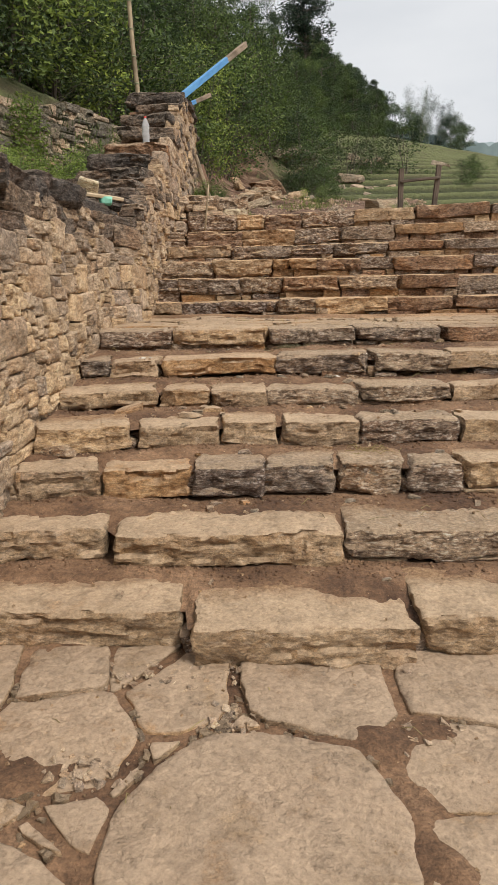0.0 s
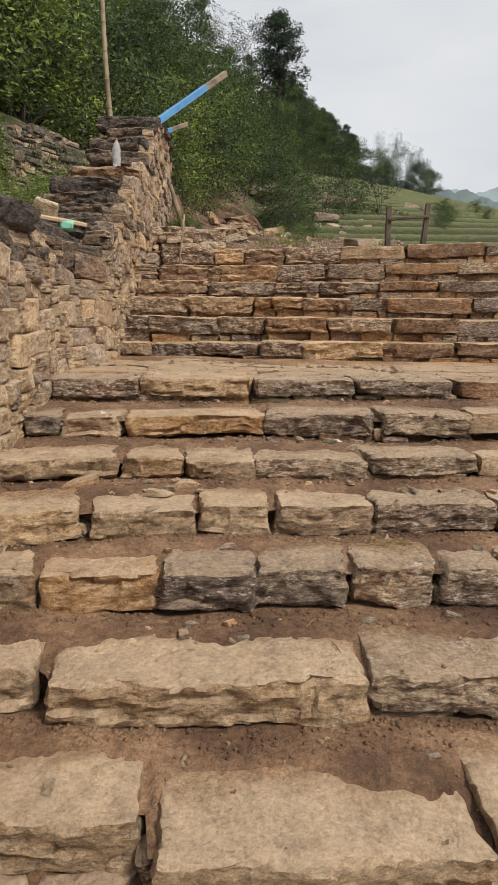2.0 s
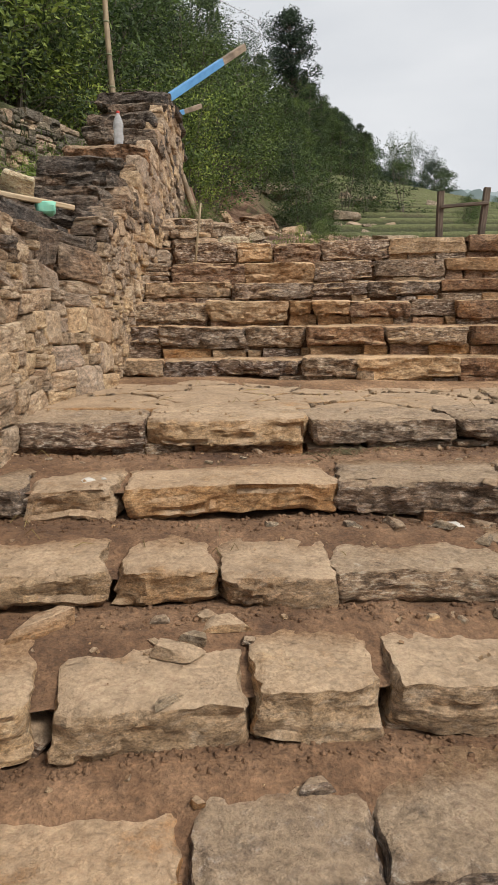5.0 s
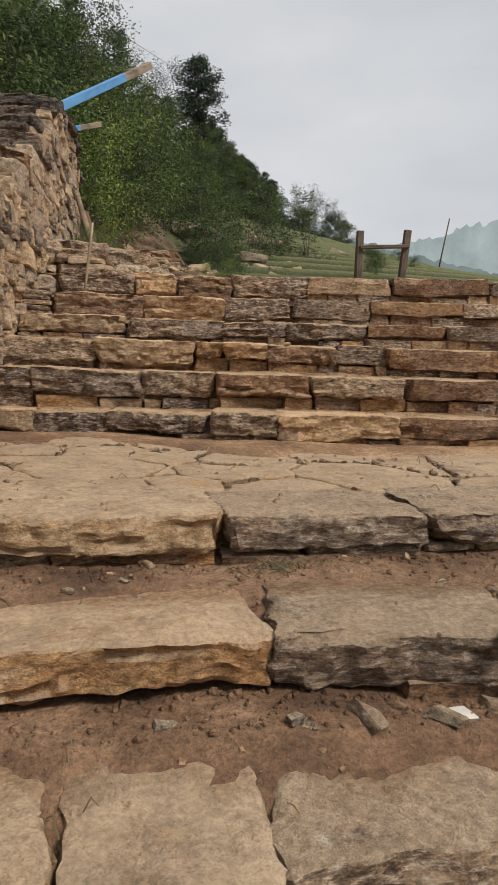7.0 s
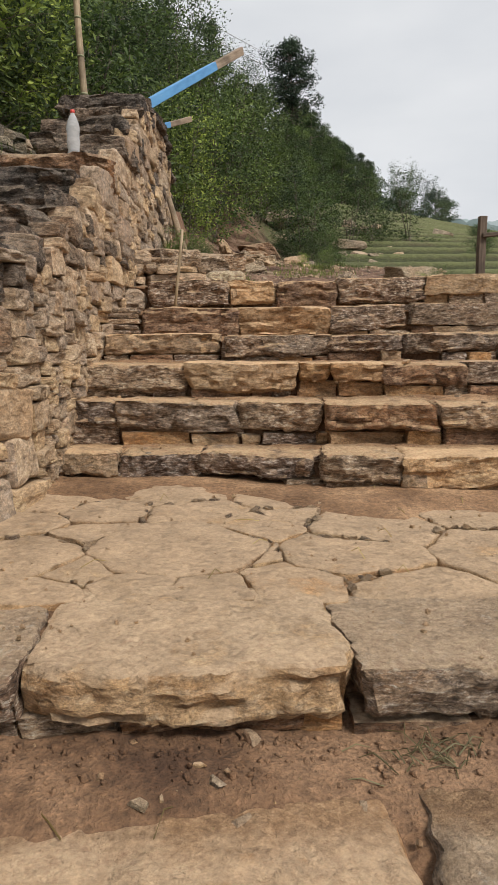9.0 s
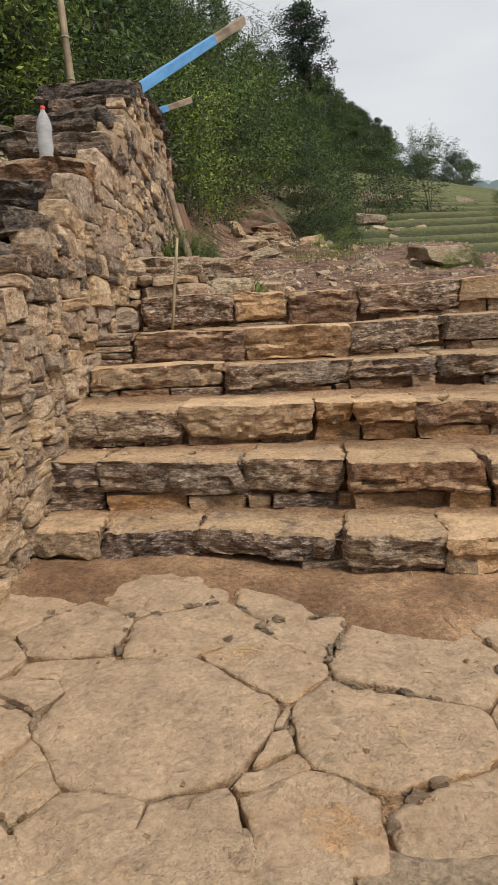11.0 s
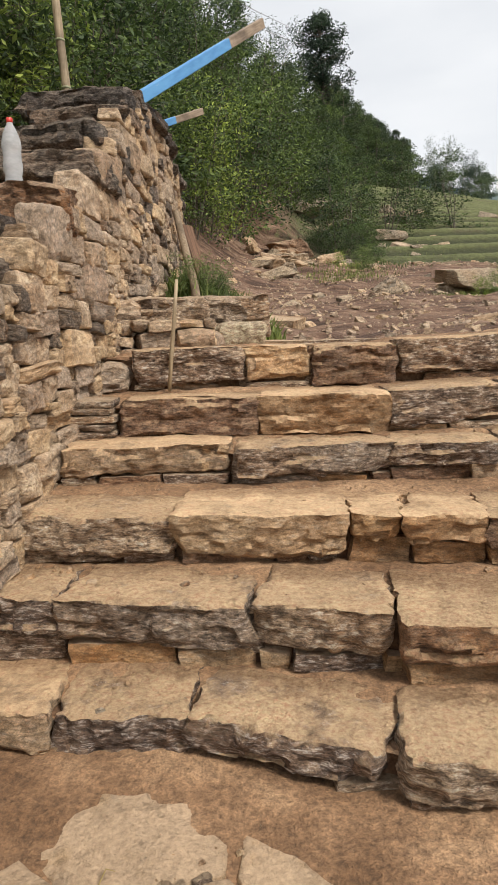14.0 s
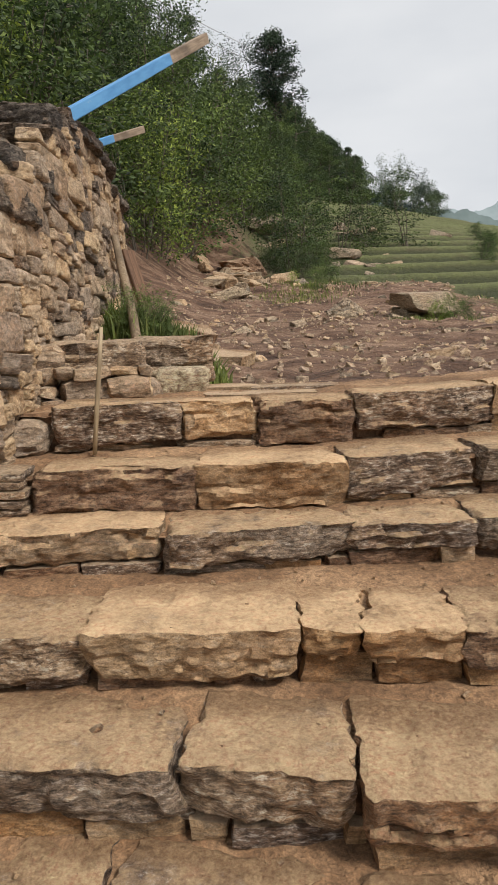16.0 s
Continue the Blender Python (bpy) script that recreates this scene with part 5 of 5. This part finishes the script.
near_end, far_end = Vector((-1.97, 5.98, 2.36)), Vector((-1.20, 6.78, 2.315))
board = tagged(new("wooden_board", beam_mesh("wooden_board", (far_end - near_end).length, 0.14, 0.032, pale_board, 9)), "pale sawn board lying on the wall top", "board")
board.matrix_basis = Matrix.Translation((near_end + far_end) / 2) @ (far_end - near_end).to_track_quat("Z", "Y").to_matrix().to_4x4() @ pose(0, 0, 0, 0, 0, 12)
chip = rock("white_offcut", -1.46, 6.62, 2.34, 0.19, 0.05, 0.15, cream_rock, "pale angular offcut standing beside the board", 41, 10, 28)
cloth = rock("cloth_scrap", -1.30, 6.62, 2.25, 0.11, 0.10, 0.07, cloth_mat, "crumpled turquoise cloth scrap on the wall", 43, 20, worn=0.45)


# ---- plants ----
pr = np.random.default_rng(3)


def leaves(centres, size, slim=0.45, droop=0.0):
    """Verts and faces of one pointed leaf at each centre."""
    c = np.asarray(centres, float)
    k = len(c)
    way = pr.normal(size=(k, 3))
    way[:, 2] = way[:, 2] * 0.6 - droop
    way /= np.linalg.norm(way, axis=1)[:, None]
    side = np.cross(way, pr.normal(size=(k, 3)))
    side /= np.linalg.norm(side, axis=1)[:, None]
    s = (size * pr.uniform(0.6, 1.4, k))[:, None]
    fold = np.cross(way, side) * s * 0.12
    v = np.stack([c - way * s, c + side * s * slim + fold, c + way * s, c - side * s * slim + fold], 1).reshape(-1, 3)
    return v, [(4 * i, 4 * i + 1, 4 * i + 2, 4 * i + 3) for i in range(k)]


def make_tree(kind, height, spread, bare, count, leaf, leaf_mat, bark, label, category="tree", stems=1, slim=0.45, droop=0.0, tufts=26, seed=1, name="tree"):
    """A tree or shrub standing at the origin: tapered stems with limbs, and a crown of leaves in ragged tufts."""
    die = random.Random(seed)
    ob = tagged(new(name), label, category)
    spots = []
    for st in range(stems):
        a = die.uniform(0, 6.28)
        lean = (0.03 if stems == 1 else 0.28) * height * die.uniform(0.4, 1.0)
        foot = Vector((math.cos(a), math.sin(a), 0)) * (0.0 if stems == 1 else 0.07 * spread * die.random())
        top = height * (1.0 if stems == 1 else die.uniform(0.7, 1.0))
        arch = 1.0 if kind != "bamboo" else 2.2
        line = [foot + Vector((math.cos(a) * lean * (f ** arch), math.sin(a) * lean * (f ** arch), top * f - 0.35 * (1 - f))) + Vector((die.uniform(-1, 1), die.uniform(-1, 1), 0)) * 0.012 * height * (f > 0) for f in (0, 0.2, 0.4, 0.6, 0.8, 1.0)]
        r = 0.016 * height if stems == 1 else (0.0045 * height + 0.006)
        wood = [tube(line, [r, r * 0.85, r * 0.68, r * 0.5, r * 0.32, r * 0.1], 6, False)]
        share = max(3, tufts // stems)
        for t in range(share):
            f = bare + (1 - bare) * (t + die.random()) / share
            at = line[min(4, int(f * 5))].lerp(line[min(5, int(f * 5) + 1)], f * 5 - int(f * 5))
            if kind == "tall":
                reach = spread * 0.42 * math.sin(math.pi * min(1, 0.22 + 0.8 * (f - bare) / (1 - bare))) ** 0.7
            elif kind == "bamboo":
                reach = spread * 0.10 * die.uniform(0.5, 1.5)
            else:
                reach = spread * 0.5 * (1 - 0.75 * max(0, (f - bare) / (1 - bare)) ** 1.6)
            b = die.uniform(0, 6.28)
            tip = at + Vector((math.cos(b), math.sin(b), die.uniform(0.05, 0.55))) * reach * die.uniform(0.55, 1.1)
            if kind != "bamboo":
                wood.append(tube([at, at.lerp(tip, 0.55) + Vector((0, 0, 0.06 * reach)), tip], [r * 0.35, r * 0.2, r * 0.06], 4, False))
            spots.append((tip, die.uniform(0.6, 1.3)))
            if die.random() < 0.6:
                spots.append((at.lerp(tip, 0.55), die.uniform(0.4, 0.9)))
        word = "trunk" if stems == 1 else ("culm" if kind == "bamboo" else "stem")
        part(word, mesh_of(word, *joined(wood), bark, True), ob)
    per = max(4, count // len(spots))
    blob = spread * (0.122 if kind != "bamboo" else 0.10)
    centres = []
    for tip, s in spots:
        c = pr.normal(size=(max(3, int(per * s)), 3))
        c = c / np.linalg.norm(c, axis=1)[:, None] * pr.random((len(c), 1)) ** 0.42 * (1.36 if kind != "tall" else 1.15) * blob * s
        c[:, 2] *= 0.6 if kind != "bamboo" else 1.3
        centres.append(c + np.array(tip))
    v, f = leaves(np.concatenate(centres), leaf, slim, droop)
    part("crown", mesh_of("crown", v, f, leaf_mat), ob)
    return ob


def view_crest_z(x, y):
    """Limit for the wood's tree tops, fitted to their outline in the camera's view: it falls off to the right, towards
    the terraces.
    """
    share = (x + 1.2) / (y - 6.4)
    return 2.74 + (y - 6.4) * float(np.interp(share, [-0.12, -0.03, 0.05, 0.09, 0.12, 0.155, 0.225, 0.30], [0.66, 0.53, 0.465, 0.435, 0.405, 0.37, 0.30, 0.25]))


def scatter(kinds, places, low, high, seed, sink=0.0, heights=None):
    """Stands copies of the kinds at the places."""
    die = random.Random(seed)
    for k, (x, y) in enumerate(places):
        s = die.uniform(low, high)
        pick = die.randrange(len(kinds))
        # scaled down to keep the tops under the outline fitted to the camera's view
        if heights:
            s = min(s, (view_crest_z(x, y) - on_ground(x, y)) / heights[pick] * die.uniform(0.82, 1.0))
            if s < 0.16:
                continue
        m = pose(x, y, on_ground(x, y) - sink, 0, 0, die.uniform(0, 360)) @ Matrix.Diagonal((s * die.uniform(0.85, 1.15), s * die.uniform(0.85, 1.15), s, 1))
        src = kinds[pick]
        if src in unplaced:
            unplaced.remove(src)
            src.matrix_basis = m
        else:
            copy_thing(src, m)


BROAD, BAMBOO, SHRUB = "broadleaf tree with ragged mid-green crown on the hillside", "clump of slender arching bamboo on the hillside", "bushy shrub with bright green leaves on the bank"
DARK = "broadleaf tree with ragged dark green crown on the hillside"
broad = [make_tree("broad", 9.5, 5.6, 0.06, 13500, 0.075, leaf_mid, bark_mat, BROAD, seed=1, tufts=36), make_tree("broad", 11.0, 4.8, 0.08, 13500, 0.075, leaf_dark, bark_mat, DARK, seed=2, tufts=38),
         make_tree("broad", 8.5, 5.0, 0.05, 13500, 0.072, leaf_mid, bark_mat, BROAD, seed=3, tufts=36), make_tree("broad", 12.0, 4.2, 0.10, 13500, 0.078, leaf_dark, bark_mat, "slim broadleaf tree with dark green crown on the hillside", seed=4, tufts=34)]
bamboo = [make_tree("bamboo", 10.0, 5.0, 0.08, 12500, 0.085, leaf_bamboo, culm_mat, BAMBOO, "bamboo", 12, 0.16, 0.35, 150, 5, "bamboo_clump"), make_tree("bamboo", 8.0, 4.6, 0.06, 12500, 0.08, leaf_bamboo, culm_mat, BAMBOO, "bamboo", 10, 0.16, 0.35, 130, 6, "bamboo_clump")]
shrubs = [make_tree("shrub", 2.6, 2.4, 0.06, 5600, 0.038, leaf_bright, bark_mat, SHRUB, "shrub", 6, 0.42, 0.1, 72, 7, "shrub"), make_tree("shrub", 3.4, 2.6, 0.05, 6000, 0.042, leaf_mid, bark_mat, "bushy shrub with mid-green leaves on the bank", "shrub", 6, 0.42, 0.1, 72, 8, "shrub"),
          make_tree("shrub", 2.0, 2.2, 0.04, 5000, 0.036, leaf_mid, bark_mat, "low shrub with small leaves on the bank", "shrub", 6, 0.4, 0.1, 60, 9, "shrub")]
saplings = [make_tree("shrub", 2.6, 1.7, 0.08, 2600, 0.042, leaf_mid, bark_mat, "thin sparse sapling among weeds on the slope", "sapling", 4, 0.36, 0.1, 40, 10, "sapling")]
tall = make_tree("tall", 15.0, 6.6, 0.42, 17000, 0.12, leaf_dark, bark_mat, "tall tree with bare trunk and rounded dark crown", "tree", seed=11, tufts=96)
wispy = [make_tree("bamboo", 9.5, 6.0, 0.20, 15000, 0.10, leaf_hazy, culm_mat, "feathery bamboo clump on the far ridge, pale haze painted in", "bamboo", 12, 0.2, 0.2, 110, 12, "bamboo_clump")]
hazy = [make_tree("broad", 9.0, 6.0, 0.12, 7500, 0.12, leaf_hazy, bark_mat, "tree on the far ridge, haze painted into its grey-green leaves", "tree", seed=13, tufts=36)]
unplaced = set(broad + bamboo + shrubs + saplings + wispy + hazy)


def wood_edge(y):
    return float(np.interp(y, [18, 21, 24, 32, 50, 75, 90], [-2.2, -1.6, -0.8, 1.6, 5.2, 13.2, 14.0]))


fr = random.Random(17)
places = []
for _ in range(6000):
    y = 31 + 50 * fr.random() ** 0.85
    x = wood_edge(y) - 1.0 - (0.42 * y + 2 + wood_edge(y)) * fr.random() ** 1.25
    if all((x - a) ** 2 + (y - b) ** 2 > (2.2 + 0.022 * y) ** 2 for a, b in places):
        places.append((x, y))
    if len(places) >= 68:
        break
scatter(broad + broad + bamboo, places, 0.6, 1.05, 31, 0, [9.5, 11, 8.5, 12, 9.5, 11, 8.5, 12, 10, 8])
edge_places = [(wood_edge(y) + fr.uniform(-1.5, 0.6), y) for y in np.arange(34, 80, 1.9)]
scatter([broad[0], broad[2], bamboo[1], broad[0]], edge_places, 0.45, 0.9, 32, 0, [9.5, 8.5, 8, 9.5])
brow = []
for y in np.arange(56, 82, 0.45):
    share = fr.uniform(0.10, 0.245)
    brow.append((share * (y - 6.4) - 1.2, float(y)))
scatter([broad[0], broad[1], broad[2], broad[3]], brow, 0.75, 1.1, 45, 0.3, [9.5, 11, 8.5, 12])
near_places = []
for _ in range(3000):
    y = fr.uniform(20.5, 33)
    x = wood_edge(y) + 0.2 - (0.42 * y + 2) * fr.random() ** 1.7
    if all((x - a) ** 2 + (y - b) ** 2 > 1.2 ** 2 for a, b in near_places):
        near_places.append((x, y))
    if len(near_places) >= 74:
        break
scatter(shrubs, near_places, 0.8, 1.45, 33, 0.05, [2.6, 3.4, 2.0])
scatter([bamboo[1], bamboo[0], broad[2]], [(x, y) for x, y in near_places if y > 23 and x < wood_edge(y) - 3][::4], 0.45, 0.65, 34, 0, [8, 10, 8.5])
left_places = [(fr.uniform(-9.5, -3.6), fr.uniform(13.5, 20)) for _ in range(48)]
scatter([shrubs[0], shrubs[0], shrubs[1]], left_places, 0.8, 1.4, 35, 0.05)
scatter([broad[0], bamboo[1]], [(-8.5, 22), (-11, 24), (-6.5, 24), (-13, 20)], 0.7, 0.9, 36)
scatter([shrubs[0]], [(-3.4, 10.1), (-3.0, 11.1), (-3.9, 9.5), (-2.7, 12.2), (-3.2, 8.8), (-2.7, 9.6), (-2.6, 7.9), (-3.6, 10.8), (-4.2, 9.9), (-3.1, 9.4), (-2.4, 10.6), (-2.3, 11.6), (-3.5, 9.0), (-4.0, 8.6), (-2.9, 10.4), (-2.2, 12.6)], 0.22, 0.38, 42, 0.05)
scatter(saplings, [(2.3, 24.5), (2.9, 25.6), (3.4, 27.5), (4.4, 29), (1.9, 26.5), (5.6, 30), (3.8, 31), (6.3, 33), (5.0, 35), (7.5, 31), (2.6, 29)], 0.7, 1.15, 37)
scatter(shrubs[2:], [(2.4, 23.6), (1.7, 24.6), (2.0, 25.2), (2.9, 24.2), (3.2, 26.4), (8.6, 27), (9.6, 29), (10.6, 31), (12.0, 36), (13, 33), (14.5, 38)], 0.28, 0.5, 38)
thicket = [(wood_edge(y) + fr.uniform(-2.5, 0.3), y) for y in np.arange(38, 52, 1.1)]
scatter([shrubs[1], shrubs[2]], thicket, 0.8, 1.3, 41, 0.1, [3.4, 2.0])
scatter([shrubs[0]], [(3.75, 17.05), (4.3, 17.2), (4.0, 17.0), (2.0, 22.2), (2.5, 21.5)], 0.12, 0.2, 43, 0.03)
scatter([shrubs[0], shrubs[1]], [(fr.uniform(-8.5, -5.0), fr.uniform(10.8, 14.6)) for _ in range(36)], 0.7, 1.15, 44, 0.05)
tall.matrix_basis = pose(5.75, 62, on_ground(5.75, 62)) @ Matrix.Scale(0.81, 4)
scatter(wispy, [(21.5, 85), (24.0, 87), (13.5, 84), (1.0, 58)], 0.9, 1.15, 39)
scatter(hazy, [(17.5, 86), (19.5, 90), (15.5, 88), (26.5, 88), (29, 92), (22.5, 92)], 0.75, 1.0, 40)

scatter([shrubs[0]], [(-0.62, 11.95), (-0.44, 12.1), (-0.36, 12.35)], 0.12, 0.17, 46, 0.03)
cover_spots = []
for _ in range(14000):
    u, z = fr.random(), fr.uniform(2.7, 4.5)
    if noise.noise(Vector((u * 6, z * 1.6, 2))) + 0.25 * (3.5 - z) > 0.05:
        cover_spots.append((-4.6 + 2.1 * u + 0.16 + fr.uniform(0, 0.22), 10.0 + 4.2 * u - 0.1 + fr.uniform(-0.1, 0.0), z))
v, f = leaves(np.array(cover_spots), 0.032, 0.42, 0.1)
tagged(new("wall_creeper", mesh_of("wall_creeper", v, f, leaf_bright)), "leafy creeper growing over the old mossy wall", "creeper", kind="stuff")

# grass
gb = random.Random(9)


def blades_at(spots, name, label, tall_, mat=grass_mat):
    roots, faces = [], []
    for x, y, z, s in spots:
        a, h, b = gb.uniform(0, 6.28), tall_ * s * gb.uniform(0.5, 1.3), gb.uniform(0, 6.28)
        w = 0.045 * h + 0.002
        dx, dy, bend = math.cos(a) * w, math.sin(a) * w, gb.uniform(0.1, 0.7) * h
        k = len(roots)
        roots += [(x - dx, y - dy, z), (x + dx, y + dy, z), (x + dx * 0.7 + math.cos(b) * bend * 0.4, y + dy * 0.7 + math.sin(b) * bend * 0.4, z + h * 0.65), (x - dx * 0.7 + math.cos(b) * bend * 0.4, y - dy * 0.7 + math.sin(b) * bend * 0.4, z + h * 0.65), (x + math.cos(b) * bend, y + math.sin(b) * bend, z + h)]
        faces += [(k, k + 1, k + 2, k + 3), (k + 3, k + 2, k + 4)]
    return tagged(new(name, mesh_of(name, roots, faces, mat)), label, "grass", kind="stuff")


spots = []
for _ in range(15000):
    y = gb.uniform(16, 62)
    x = gb.uniform(1.0 + 0.12 * (y - 16), 8 + 0.36 * (y - 16))
    if noise.noise(Vector((x * 0.35, y * 0.35, 4))) > -0.1 and (y > 23 or x > 5.4):
        spots.append((x, y, on_ground(x, y) - 0.02, 1.0))
blades_at(spots, "terrace_grass", "short grass and weeds on the terraces", 0.08)
spots = []
for cx, cy, r, k, s in ((-0.62, 12.15, 0.26, 500, 1.1), (-0.30, 12.3, 0.22, 300, 0.9), (-0.05, 11.2, 0.12, 160, 0.8), (0.06, 11.05, 0.1, 120, 0.6), (3.4, 17.0, 0.5, 260, 0.35), (4.1, 17.0, 0.4, 260, 0.4), (1.9, 20.5, 0.8, 700, 0.45), (2.6, 22.0, 0.9, 900, 0.5), (-0.72, 10.9, 0.15, 120, 0.7)):
    for _ in range(k):
        x, y = gb.gauss(cx, r * 0.6), gb.gauss(cy, r * 0.6)
        spots.append((x, y, max(on_ground(x, y), 2.3) - 0.02, s))
blades_at(spots, "grass_tufts", "tufts of fresh green grass and weeds on bare earth", 0.24)
spots = []
for _ in range(2600):
    u = gb.random()
    x, y = -4.6 + 2.1 * u + gb.uniform(-0.3, 1.0), 10.0 + 4.2 * u + gb.uniform(-1.6, 0.2)
    spots.append((x, y, on_ground(x, y) - 0.03, 1.0))
for _ in range(3600):
    u = gb.random()
    spots.append((-4.6 + 2.1 * u + gb.uniform(-0.05, 0.22), 10.0 + 4.2 * u, gb.uniform(2.7, 4.4), 0.7))
blades_at(spots, "wall_weeds", "weeds growing before and between old wall stones", 0.17)


# ---- distance ----
def far_ridge(name, y, x0, x1, base, profile, jag, label, mat=mist_mat):
    cols_ = np.linspace(x0, x1, 260)
    verts, faces = [], []
    for j, x in enumerate(cols_):
        crest = profile(x) + jag * (noise.noise(Vector((x * 0.05, 1, y))) + 0.7 * noise.noise(Vector((x * 0.19, 2, y))) + 0.5 * noise.noise(Vector((x * 0.5, 3, y))))
        verts += [(x, y, base), (x, y + 8, crest * 0.6 + base * 0.4), (x, y + 14, crest)]
        if j:
            k = 3 * j
            faces += [(k - 3, k, k + 1, k - 2), (k - 2, k + 1, k + 2, k - 1)]
    return tagged(new(name, mesh_of(name, verts, faces, mat, True)), label, "hill", kind="structure")


# both ridges carry their haze in the material's colour and emission
far_ridge("backdrop_woods", 190, 20, 260, -10, lambda x: 41.0 - 0.13 * (x - 62), 2.6, "wooded slope in the distance with mist painted into its colour", woods_mat)
far_ridge("backdrop_hill", 420, 60, 700, -20, lambda x: 82 + 24 * math.exp(-((x - 265) / 60) ** 2), 5.0, "hill in the far distance with pale glowing mist painted on")

for drop in (0.0, 0.9):
    run = [Vector((-12.8, 20, 15.9)).lerp(Vector((8.0, 70, 27.6)), f / 12) + Vector((0, 0, -drop - 2.2 * (f / 12) * (1 - f / 12))) for f in range(13)]
    tagged(new("power_cable", mesh_of("power_cable", *tube(run, [0.014] * 13, 5), post_mat, True)), "thin dark cable hanging across the wooded hillside", "cable", "cables over the wood")
mast = tagged(new("utility_pole"), "thin leaning pole standing on a far terrace", "pole")
part("shaft", mesh_of("shaft", *tube([(20.2, 45, on_ground(20.2, 45) - 0.2), (20.8, 45, 11.6)], [0.05, 0.04], 8), post_mat, True), mast)
